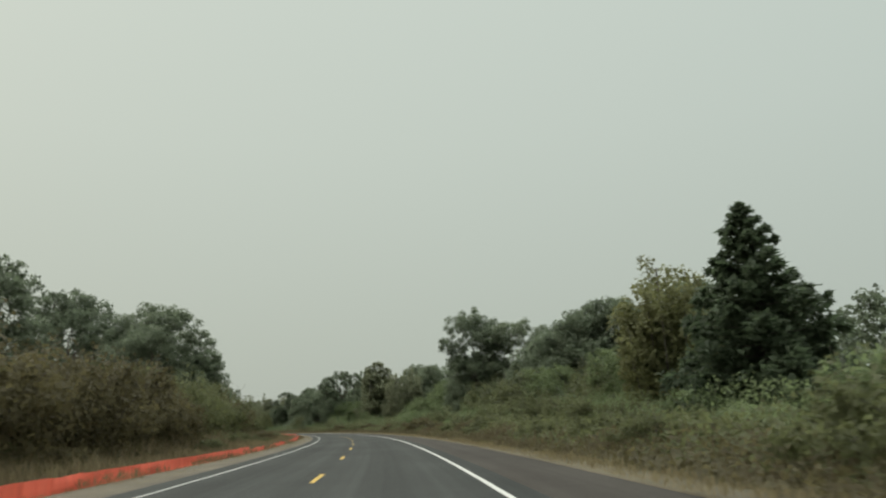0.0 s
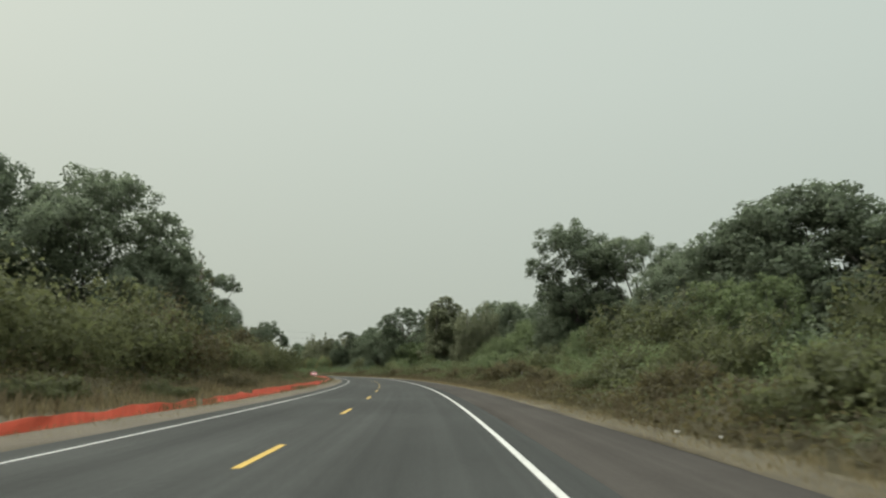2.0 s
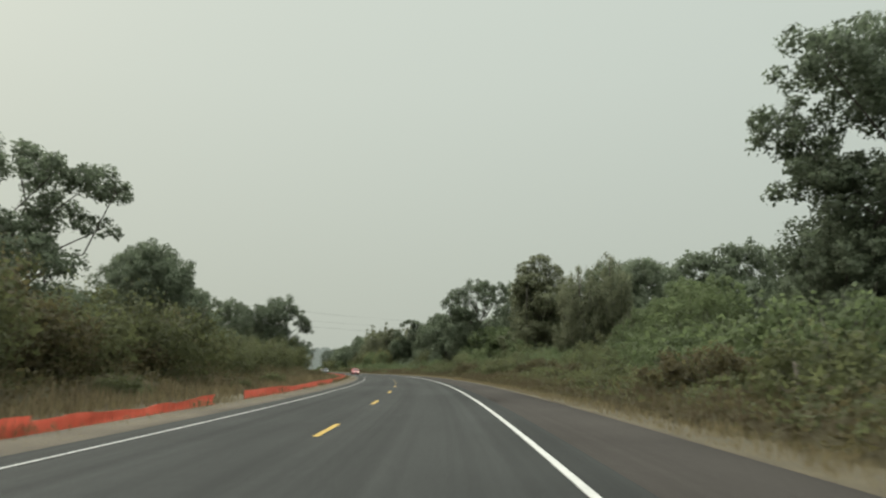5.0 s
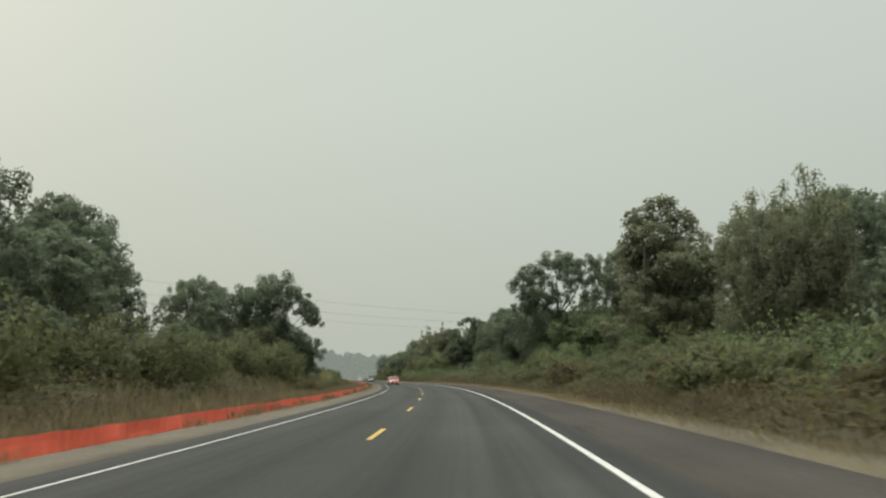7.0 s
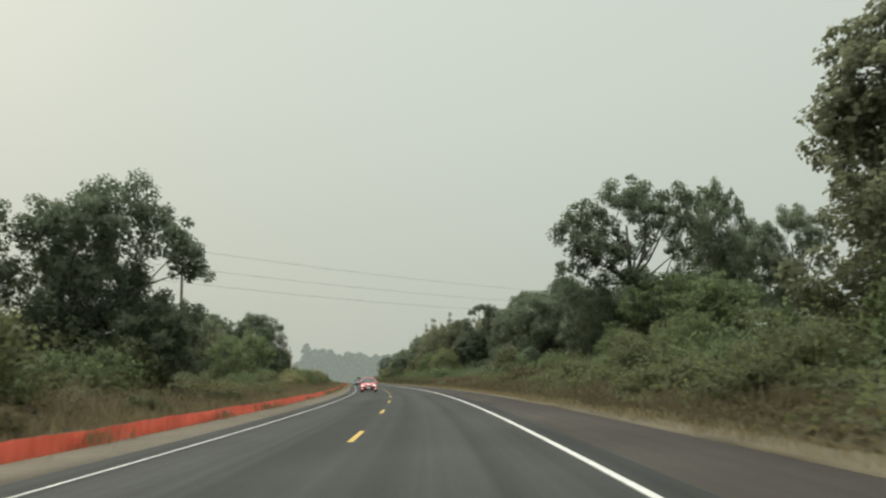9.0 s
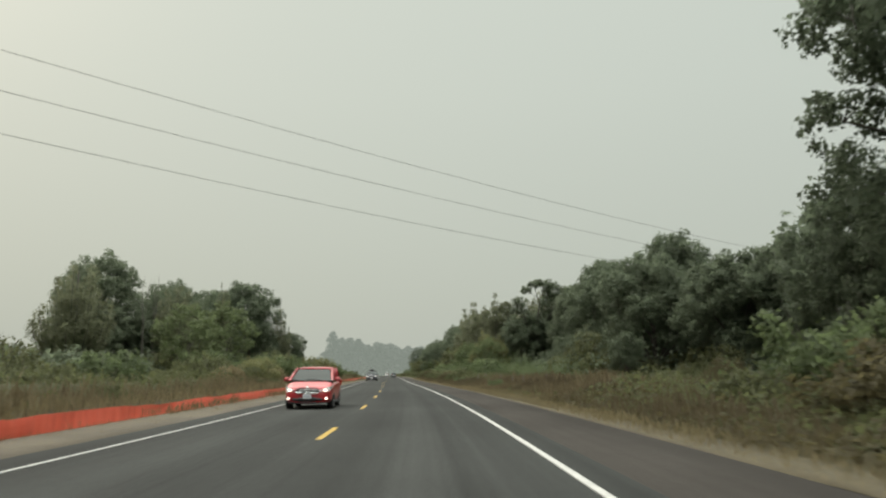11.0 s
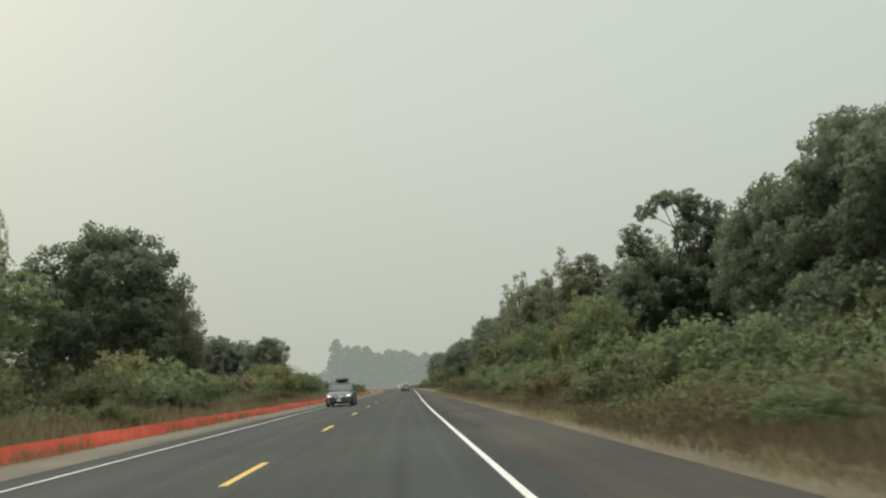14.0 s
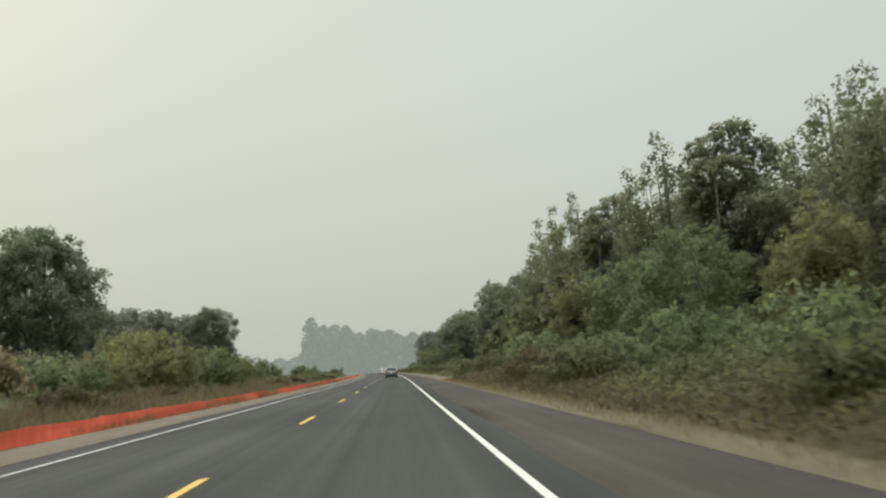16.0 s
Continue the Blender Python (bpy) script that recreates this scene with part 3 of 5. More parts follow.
kind("oak_open", broadleaf("oak_tree", 11, 20, 16, OAK_LEAF, 0.27, 11, 0.26, 15, 0.25, inner=9, label="tall dark oak with an open crown and gaps"), 20, 16)
kind("oak_open2", broadleaf("oak_tree", 12, 20, 16, OAK_LEAF, 0.27, 12, 0.24, 15, 0.14, label="spreading dark green oak with a scalloped crown"), 20, 16)
kind("oak_dense", broadleaf("oak_tree", 13, 20, 15, OAK_LEAF, 0.31, 8, 0.06, 18, 0.04, label="dense dark green oak at the wood's edge", twigs=0), 20, 15)
kind("oak_round", broadleaf("oak_tree", 14, 20, 17, OAK_LEAF, 0.32, 7.5, 0.04, 19, 0.02, label="broad round-topped oak with dense dark foliage", twigs=0), 20, 17)
kind("oak_small", broadleaf("oak_tree", 16, 15, 12.5, OAK_LEAF, 0.27, 10, 0.10, 14, 0.10, label="dark oak leaning over the roadside brush"), 15, 12.5)
kind("oak_tall", broadleaf("oak_tree", 15, 27, 15, OAK_LEAF, 0.28, 11, 0.2, label="very tall narrow oak with ivy-thick trunk", open_crown=0.05, swell=1.35, shape=(
    (-0.05, 0.05, 0.93, 0.19), (-0.28, -0.1, 0.86, 0.17), (0.2, 0.1, 0.84, 0.2), (-0.36, 0.1, 0.72, 0.15), (0.02, -0.15, 0.74, 0.2), (0.32, -0.05, 0.70, 0.17), (-0.2, 0.2, 0.62, 0.17),
    (0.14, 0.16, 0.58, 0.19), (-0.34, -0.06, 0.54, 0.13), (0.3, 0.0, 0.5, 0.16), (-0.1, -0.1, 0.46, 0.22), (0.1, 0.1, 0.36, 0.26), (-0.2, 0.1, 0.3, 0.24), (0.22, -0.1, 0.24, 0.24), (0.0, 0.0, 0.16, 0.3))), 27, 15)
kind("oak_arched", broadleaf("oak_tree", 45, 25, 18, OAK_LEAF, 0.27, 12, 0.34, label="tall oak with bare arching limbs beneath its crown", open_crown=0.15, shape=(
    (-0.34, 0.0, 0.84, 0.15), (-0.14, -0.12, 0.91, 0.16), (0.1, 0.1, 0.92, 0.16), (0.32, 0.0, 0.87, 0.15), (-0.42, 0.1, 0.72, 0.11), (0.44, -0.1, 0.74, 0.11), (0.0, 0.2, 0.80, 0.16), (0.16, -0.2, 0.76, 0.13),
    (-0.22, 0.15, 0.70, 0.12), (-0.38, -0.05, 0.55, 0.09), (0.36, 0.1, 0.58, 0.1), (-0.12, 0.05, 0.36, 0.2), (0.2, 0.0, 0.34, 0.2), (0.0, 0.0, 0.2, 0.26))), 25, 18)
kind("oak_dome", broadleaf("oak_tree", 46, 22, 17.5, OAK_LEAF, 0.27, 11, 0.1, label="great dark oak with a full domed crown", open_crown=0.08, shape=(
    (0.0, 0.0, 0.88, 0.2), (-0.22, 0.12, 0.84, 0.17), (0.2, -0.1, 0.86, 0.16), (-0.36, 0.0, 0.72, 0.16), (0.34, 0.1, 0.73, 0.14), (0.06, 0.25, 0.72, 0.2), (0.02, -0.28, 0.7, 0.2), (-0.2, -0.2, 0.6, 0.19),
    (0.42, -0.04, 0.58, 0.12), (0.24, 0.2, 0.54, 0.18), (-0.4, 0.1, 0.52, 0.15), (0.46, 0.1, 0.44, 0.11), (0.0, 0.0, 0.5, 0.24), (0.3, -0.15, 0.38, 0.18), (-0.26, 0.0, 0.36, 0.22), (0.06, 0.1, 0.28, 0.25), (0.4, 0.0, 0.24, 0.16), (-0.1, -0.1, 0.16, 0.24))), 22, 17.5)
kind("oak_windswept", broadleaf("oak_tree", 47, 21, 17, OAK_LEAF, 0.25, 13, 0.24, label="wind-bent oak with a long leafy side limb", open_crown=0.12, plate=0.65, swell=1.45, shape=(
    (-0.22, 0.0, 0.93, 0.14), (-0.02, 0.1, 0.90, 0.13), (-0.36, 0.08, 0.84, 0.12), (0.2, -0.05, 0.84, 0.10), (0.36, 0.02, 0.83, 0.095), (0.48, 0.0, 0.78, 0.075), (0.40, 0.05, 0.64, 0.07), (0.14, 0.1, 0.72, 0.10),
    (-0.2, -0.15, 0.74, 0.15), (-0.42, 0.0, 0.66, 0.12), (0.04, 0.0, 0.60, 0.14), (-0.24, 0.12, 0.55, 0.18), (0.2, -0.1, 0.48, 0.16), (-0.05, 0.0, 0.40, 0.22), (-0.36, 0.0, 0.38, 0.16), (0.1, 0.1, 0.26, 0.24), (-0.2, 0.0, 0.2, 0.26))), 21, 17)
kind("oak_low", broadleaf("oak_tree", 36, 16, 16.5, OAK_LEAF, 0.22, 17, 0.2, label="dark wide oak with low hanging boughs", open_crown=0.08, shape=(
    (0.13, 0.0, 0.87, 0.155), (-0.06, 0.12, 0.82, 0.13), (0.27, 0.1, 0.80, 0.12), (-0.16, -0.05, 0.76, 0.13), (0.06, -0.18, 0.74, 0.15), (0.40, 0.0, 0.68, 0.095), (0.44, 0.06, 0.60, 0.08), (-0.1, 0.2, 0.66, 0.14), (-0.2, 0.05, 0.58, 0.14),
    (0.06, 0.12, 0.56, 0.17), (0.02, -0.1, 0.44, 0.2), (0.18, 0.1, 0.42, 0.15), (0.36, 0.05, 0.38, 0.12), (0.45, -0.02, 0.31, 0.10), (0.40, 0.0, 0.20, 0.10), (-0.14, 0.0, 0.34, 0.2), (0.12, 0.0, 0.28, 0.2), (0.24, -0.1, 0.2, 0.17), (-0.06, 0.05, 0.16, 0.24), (-0.26, 0.0, 0.16, 0.18))), 16, 16.5)
kind("oak_parasol", broadleaf("oak_tree", 48, 24.5, 19, OAK_LEAF, 0.26, 13, 0.42, label="tall oak with a flat airy parasol crown", open_crown=0.15, plate=0.7, inner=9, swell=1.3, shape=(
    (-0.40, 0.0, 0.76, 0.12), (-0.26, 0.1, 0.86, 0.13), (-0.06, -0.1, 0.92, 0.14), (0.14, 0.1, 0.93, 0.14), (0.30, -0.05, 0.90, 0.12), (0.43, 0.06, 0.80, 0.10), (-0.34, -0.1, 0.66, 0.11), (-0.14, 0.15, 0.78, 0.13), (0.08, -0.2, 0.80, 0.12),
    (0.26, 0.15, 0.77, 0.11), (-0.2, -0.05, 0.62, 0.12), (0.36, 0.0, 0.66, 0.09), (-0.42, 0.05, 0.56, 0.09), (0.02, 0.1, 0.66, 0.1), (-0.12, 0.0, 0.46, 0.18), (0.16, 0.0, 0.42, 0.18), (-0.3, 0.1, 0.42, 0.16), (0.02, 0.0, 0.26, 0.28), (0.3, 0.0, 0.28, 0.2))), 24.5, 19)
kind("oak_gnarled", broadleaf("oak_tree", 49, 22.1, 14, OAK_LEAF, 0.23, 16, 0.2, label="gnarled oak with a hanging side bough under an arched crown", open_crown=0.05, plate=0.85, inner=10, swell=1.5, shape=(
    (-0.36, 0.0, 0.76, 0.095), (-0.40, 0.05, 0.69, 0.07), (-0.29, -0.05, 0.67, 0.06), (-0.22, 0.03, 0.90, 0.075), (-0.12, -0.05, 0.945, 0.07), (0.0, 0.05, 0.965, 0.065), (0.11, -0.06, 0.95, 0.075), (0.22, 0.06, 0.93, 0.08), (0.34, 0.0, 0.89, 0.07),
    (0.38, 0.05, 0.79, 0.08), (0.31, -0.08, 0.72, 0.09), (0.15, 0.1, 0.83, 0.085), (0.06, -0.05, 0.76, 0.08), (0.20, 0.05, 0.70, 0.09), (0.02, 0.1, 0.67, 0.07), (0.26, 0.02, 0.83, 0.09), (0.10, 0.0, 0.89, 0.06), (0.40, -0.05, 0.67, 0.09), (-0.10, 0.0, 0.58, 0.12), (0.2, 0.0, 0.52, 0.17), (-0.3, 0.1, 0.46, 0.15), (0.0, 0.0, 0.36, 0.22), (0.3, 0.0, 0.34, 0.2))), 22.1, 14)
kind("green", broadleaf("ash_tree", 17, 12, 9, GREEN_LEAF, 0.27, 7, 0.08, 11, 0.08, label="fresh green broadleaf tree above the brush", twigs=1, per=(9, 13)), 12, 9)
kind("green2", broadleaf("ash_tree", 18, 12, 10, GREEN_LEAF, 0.27, 7, 0.06, 12, 0.05, label="bushy green tree at the edge of the wood", twigs=1, per=(9, 13)), 12, 10)
kind("poplar", poplar("poplar_tree", 19, 22, 11, OLIVE_LEAF, 0.24, 8.5, "tall green poplar with upright leafy shoots", spiky=0.7), 22, 11)
kind("poplar2", poplar("poplar_tree", 20, 20, 12, OLIVE_LEAF, 0.24, 8.5, "dull green poplar with feathery shoots", spiky=0.7), 20, 12)
kind("maple", broadleaf("maple_tree", 41, 22.5, 11.5, OLIVE_LEAF, 0.27, 12, 0.03, label="dense dull green maple with a tall lumpy crown", open_crown=0.03, shape=(
    (0.0, 0.0, 0.95, 0.13), (-0.15, 0.05, 0.88, 0.15), (0.14, -0.05, 0.85, 0.17), (-0.2, -0.1, 0.77, 0.19), (-0.24, 0.05, 0.69, 0.16), (0.24, 0.1, 0.74, 0.2), (0.0, 0.2, 0.7, 0.22), (-0.2, 0.1, 0.62, 0.19), (0.3, -0.1, 0.6, 0.2), (0.0, -0.25, 0.58, 0.23),
    (-0.23, -0.05, 0.48, 0.2), (0.32, 0.1, 0.46, 0.22), (0.05, 0.22, 0.44, 0.25), (-0.2, -0.2, 0.36, 0.24), (0.2, -0.15, 0.32, 0.25), (-0.3, 0.15, 0.24, 0.23), (0.3, 0.15, 0.2, 0.24), (0.0, 0.0, 0.16, 0.3))), 22.5, 11.5)
kind("olive_far", bush("tall_bush", 42, 7, 8, BRAMBLE_LEAF, 0.40, 1.2, "tall olive green bush beside the highway", ragged=0.4, inner=5), 7, 8)
kind("green_far", broadleaf("ash_tree", 43, 12, 9.5, GREEN_LEAF, 0.5, 1.6, 0.06, 11, 0.05, label="bushy green tree at the edge of the wood", inner=5, twigs=0, per=(9, 13)), 12, 9.5)
kind("bramble_far", bush("bramble_bush", 44, 2.4, 4.8, BRAMBLE_LEAF, 0.27, 3, "dark bramble thicket on the bank", "bramble", inner=5), 2.4, 4.8)
kind("yellow", poplar("birch_tree", 21, 11.6, 6.0, YELLOW_LEAF, 0.18, 18, "yellowing young tree standing before the wood", spiky=0.5), 11.6, 6.0)
kind("feathery", poplar("ash_tree", 49, 17, 4.5, BRAMBLE_LEAF, 0.2, 14, "thin feathery tree rising beside the dead one", spiky=0.8), 17, 4.5)
kind("fir", fir("fir_tree", 22, 11.6, 8.2, 17000, "dark green fir with drooping boughs"), 11.6, 8.2)
kind("snag", snag("dead_tree", 23, 16, "bare grey dead tree with forked limbs"), 16, 8)
kind("brown_bush", bush("tall_bush", 24, 7.5, 9, BROWN_LEAF, 0.18, 8, "tall browning bush behind the orange fence", ragged=0.35), 7.5, 9)
kind("olive_bush", bush("tall_bush", 25, 7, 8, BRAMBLE_LEAF, 0.17, 8, "tall olive green bush beside the highway", ragged=0.4), 7, 8)
kind("green_bush", bush("bush", 26, 4, 5.5, GREEN_LEAF, 0.16, 12, "fresh green bush in the roadside brush"), 4, 5.5)
kind("yellow_bush", bush("bush", 37, 5, 7, YELLOW_LEAF, 0.19, 9, "yellow-green bush behind the orange fence", ragged=0.4), 5, 7)
kind("bramble", bush("bramble_bush", 27, 2.4, 4.6, BRAMBLE_LEAF, 0.12, 18, "dark bramble thicket on the bank", "bramble"), 2.4, 4.6)
kind("bramble2", bush("bramble_bush", 28, 2.2, 5.0, BROWN_LEAF, 0.12, 18, "brownish bramble thicket with dry leaves", "bramble"), 2.2, 5.0)
kind("bramble3", bush("bramble_bush", 29, 2.6, 5.0, BRAMBLE_LEAF, 0.12, 18, "green bramble thicket with arching stems", "bramble"), 2.6, 5.0)
kind("dry_bush", bush("dry_bush", 30, 2.4, 3.2, STRAW, 0.14, 24, "pale dry weed clump behind the fence", "weeds"), 2.4, 3.2)
kind("oak_mid", broadleaf("oak_tree", 50, 20, 16, OAK_LEAF, 0.45, 3, 0.05, 17, 0.04, label="dense dark green oak at the wood's edge", inner=7, twigs=0, per=(11, 15)), 20, 16)
kind("lite", broadleaf("oak_tree", 31, 20, 15, OAK_LEAF, 0.75, 0.9, 0.02, 16, 0.02, label="dark oak deeper in the wood", inner=5, twigs=0, per=(9, 13)), 20, 15)
kind("lite2", broadleaf("oak_tree", 32, 20, 13, OAK_LEAF, 0.75, 0.9, 0.02, 16, 0.02, label="dense oak deeper in the wood", inner=5, twigs=0, per=(9, 13)), 20, 13)
kind("far", broadleaf("far_tree", 33, 22, 17, HAZED_LEAF, 0.8, 1.2, 0.0, 16, 0.0, label="grey-green tree of the distant woods, leaves paled for haze", inner=5, twigs=0, per=(9, 13)), 22, 17)

# the trees that stand out, with their places along the road
HEROES = [
    # left of the road
    ("oak_dense", 62, -33, 18.5, 13), ("oak_open2", 118, -42, 23.5, 15), ("oak_dome", 115, -28.9, 20.8, 18.5), ("oak_small", 116, -22, 13.5, 9),
    ("snag", 136, -24.6, 17.4, 2.6), ("oak_windswept", 172, -32, 21.0, 17.5), ("feathery", 137.5, -22.8, 15.6, 4.0), ("oak_dense", 203, -30, 17.2, 11), ("oak_dense", 216, -29, 14, 9),
    ("oak_low", 259, -20.8, 15.8, 13.6), ("olive_bush", 257, -19, 5.5, 9), ("olive_bush", 262, -24, 6, 9), ("oak_open2", 255, -28.5, 15.0, 9), ("oak_open2", 249, -44, 24.5, 15), ("oak_small", 252, -39, 17.5, 9),
    ("oak_round", 420, -33, 21.5, 16.5), ("oak_dense", 396, -54, 24, 15), ("oak_dense", 392, -51, 14, 12), ("oak_small", 399, -48, 12, 11), ("green", 386, -28, 13.7, 10), ("green2", 376, -32, 12.5, 10), ("poplar", 423, -24.5, 14.2, 4.5),
    ("oak_round", 530, -66, 32, 23), ("oak_round", 562, -41, 18.2, 13), ("oak_dense", 508, -74, 32.5, 20), ("oak_dense", 410, -46, 20, 13), ("poplar2", 372, -48, 17, 10), ("poplar2", 400, -41, 17, 9),
    # right of the road
    ("fir", 33, 20.5, 11.8, 8.6), ("yellow", 45, 21.0, 11.0, 6.4), ("oak_round", 117, 49, 21.8, 23), ("oak_round", 111, 56, 18, 19), ("oak_round", 124, 43.5, 19, 17), ("oak_dense", 96, 64, 20, 16), ("oak_round", 92, 49.5, 19.5, 17), ("oak_dense", 141, 44, 17.5, 14), ("oak_dense", 147, 50, 19.5, 14), ("olive_bush", 142, 37.5, 6, 9), ("olive_bush", 135, 36, 6, 9), ("olive_bush", 149, 37.8, 6, 9),
    ("oak_tall", 163, 37.2, 27.8, 16), ("oak_arched", 158, 45.8, 25, 18), ("oak_dense", 161, 42, 16, 12), ("oak_dense", 162, 33, 12, 8), ("oak_round", 237, 49, 21, 15), ("oak_round", 240, 62, 23, 16), ("oak_round", 240, 71, 25, 17), ("maple", 248, 32.2, 23.2, 13.6), ("oak_open", 252, 48, 22.6, 14), ("poplar2", 224, 37, 18.5, 8),
    ("oak_parasol", 289, 29.6, 23.8, 17), ("oak_parasol", 287, 49, 20, 10), ("oak_open", 295, 43.7, 25.4, 10.5), ("oak_dense", 297, 28, 12, 9), ("poplar", 255, 39, 19, 9), ("green2", 283, 31, 11.5, 11), ("green2", 286, 37, 11.5, 11), ("green", 280, 34.5, 11, 10), ("poplar2", 224, 31.5, 16.6, 7.5), ("snag", 225.5, 33, 18.6, 1.7),
    ("oak_dense", 359, 38, 18.4, 14), ("oak_dense", 347, 45, 16.8, 13), ("oak_round", 366, 46, 23, 15), ("oak_round", 395, 44, 23.2, 17), ("oak_dense", 382, 40.5, 20, 13), ("oak_gnarled", 415.2, 34.8, 22.3, 14), ("oak_round", 404, 40.5, 19.6, 11), ("oak_dense", 417, 31.5, 14.6, 11), ("oak_dense", 416, 38.5, 16.2, 11),
    ("oak_round", 345, 50, 17.4, 15), ("oak_dense", 335, 54, 17.6, 14), ("poplar2", 430, 35.5, 18.6, 9), ("maple", 443, 31, 20, 11), ("poplar", 457, 31, 21.3, 11), ("maple", 468, 29, 20, 11), ("poplar", 480, 28, 21, 11),
    ("poplar", 494, 28.5, 22.4, 11), ("poplar2", 508, 30, 20, 12), ("oak_dense", 525, 30, 19, 14), ("oak_dense", 548, 29, 19, 14), ("oak_round", 570, 31, 22.5, 14), ("oak_small", 567, 20, 13, 9), ("oak_dense", 590, 26, 17, 14),
    ("poplar2", 446, 42, 22, 12), ("poplar2", 424, 44, 15, 11), ("snag", 396, -44, 20.3, 1.4), ("snag", 392, -44.5, 19.6, 1.3), ("poplar", 389.5, -30, 15.6, 2.3), ("poplar2", 393.5, -30.3, 15.9, 2.5),
]
for k, s, off, h, w in HEROES:
    plant(k, s, off, h, w, heading(s) if k in FACED else None)

rnd = random.Random(5)
# the wood on the right, row behind row
for s in range(66, 300, 12):
    plant(rnd.choice(("lite", "lite2")), s + rnd.uniform(-3, 3), rnd.uniform(58, 70), rnd.uniform(15, 19))
for s in range(180, 232, 9):
    plant(rnd.choice(("oak_small", "green2", "oak_dense")), s + rnd.uniform(-3, 3), rnd.uniform(36, 48), rnd.uniform(12, 16))
for s in range(316, 600, 12):
    plant(rnd.choice(("lite", "lite2")), s + rnd.uniform(-3, 3), rnd.uniform(52, 64), rnd.uniform(18, 22))
# the furthest rows mix in trees with haze-paled leaves
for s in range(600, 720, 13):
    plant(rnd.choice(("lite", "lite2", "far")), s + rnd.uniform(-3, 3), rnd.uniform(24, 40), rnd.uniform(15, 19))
# lower trees before the wood
for s0, s1, st, o0, o1, h0, h1, ks in (
        (52, 104, 6, 26, 36, 6, 9, ("green2", "green", "olive_bush")), (104, 156, 7, 24, 36, 5, 9, ("green2", "olive_bush", "green")),
        (166, 196, 6, 20, 32, 6, 9, ("green2", "green", "olive_bush")), (196, 232, 6, 20, 30, 3.2, 5.2, ("green2", "olive_bush", "green")), (198, 222, 8, 16, 21, 2.6, 3.6, ("olive_bush", "green_bush")),
        (236, 290, 6, 20, 28, 4, 6.5, ("green2", "green", "olive_bush")),
        (398, 450, 6, 19, 27, 6, 10, ("green2", "green", "yellow", "green2")), (450, 560, 7, 20, 27, 6, 11, ("green2", "green", "olive_bush", "yellow")), (560, 700, 10, 17, 24, 6, 10, ("green2", "olive_bush")),
        (350, 398, 7, 30, 35, 5, 9, ("oak_small", "olive_bush"))):
    for s in range(s0, s1, st):
        plant(rnd.choice(ks), s + rnd.uniform(-2, 2), rnd.uniform(o0, o1), rnd.uniform(h0, h1))
# brambles on the right bank
for s in range(4, 700, 9):
    if 290 < s < 356:
        continue
    plant(rnd.choice(("bramble", "bramble2", "bramble3")), s + rnd.uniform(-1.5, 1.5), rnd.uniform(10.8, 13.5), rnd.uniform(1.4, 2.3))
    plant(rnd.choice(("olive_bush", "green_bush", "olive_bush")), s + rnd.uniform(-2, 2), rnd.uniform(15.5, 19), rnd.uniform(2.4, 4.2))
for s in range(298, 356, 6):
    plant(rnd.choice(("brown_bush", "olive_bush")), s + rnd.uniform(-2, 2), rnd.uniform(34, 40), rnd.uniform(2.5, 4.0))
# brush on the left
for s0, s1, st, o0, o1, h0, h1, ks in (
        (24, 66, 6, -18, -14.5, 5.5, 7.5, ("brown_bush", "brown_bush", "olive_bush")), (66, 108, 6, -20, -16, 5.5, 8, ("olive_bush", "brown_bush", "olive_bush")),
        (108, 180, 6, -21, -16, 4.5, 7.5, ("olive_bush", "brown_bush", "olive_bush")), (180, 240, 6, -21, -16, 4.0, 7, ("olive_bush", "brown_bush", "olive_bush")),
        (40, 250, 14, -32, -24, 6, 9, ("olive_bush", "oak_small")), (236, 262, 7, -20, -15, 2.5, 4, ("olive_bush", "green_bush")),
        (280, 345, 9, -24, -15, 2.0, 3.6, ("olive_bush", "green_bush", "bramble3")), (345, 412, 6, -22, -14, 2.5, 5, ("green_bush", "olive_bush", "green_bush")),
        (412, 470, 5, -22, -15, 2.2, 4.5, ("olive_bush", "green_bush", "yellow_bush")), (470, 500, 7, -26, -18, 2.6, 5.2, ("green_bush", "yellow_bush", "olive_bush")), (560, 690, 12, -24, -14, 2, 4, ("green_bush", "olive_bush"))):
    for s in range(s0, s1, st):
        plant(rnd.choice(ks), s + rnd.uniform(-2, 2), rnd.uniform(o0, o1), rnd.uniform(h0, h1))
for s in range(20, 560, 16):
    plant(rnd.choice(("bramble", "bramble2", "bramble3")), s + rnd.uniform(-3, 3), rnd.uniform(-12.5, -10), rnd.uniform(0.8, 1.5))
for s, o, h, w in ((427, -19, 3.6, 4.5), (441, -20, 3.5, 3.5), (456, -24, 3, 3), (330, -15, 2.2, 3), (352, -14, 2, 3), (437, -26, 4.2, 6), (444, -27.5, 4.4, 6), (432, -24, 3.6, 5), (451, -30, 4.6, 6)):
    plant("dry_bush", s, o, h, w)
for s, o, h, w in ((446, -17, 5.6, 7), (452, -21, 6.0, 8), (458, -17, 4.5, 6), (345, -15, 3.0, 6), (356, -16, 3.4, 6), (392, -19, 5, 7)):
    plant("yellow_bush", s, o, h, w)
for s, o, h in ((292, -44, 5), (300, -38, 5.5), (308, -43, 6), (318, -40, 5), (328, -46, 6), (338, -42, 5), (350, -46, 6)):
    plant("olive_bush", s, o, h)
for s, o, h in ((342, 41, 5), (348, 42.5, 5.5), (355, 42, 5), (382, -36, 6), (392, -38, 6.5), (402, -36, 6), (412, -40, 6.5), (424, -42, 6)):
    plant("olive_bush", s, o, h)
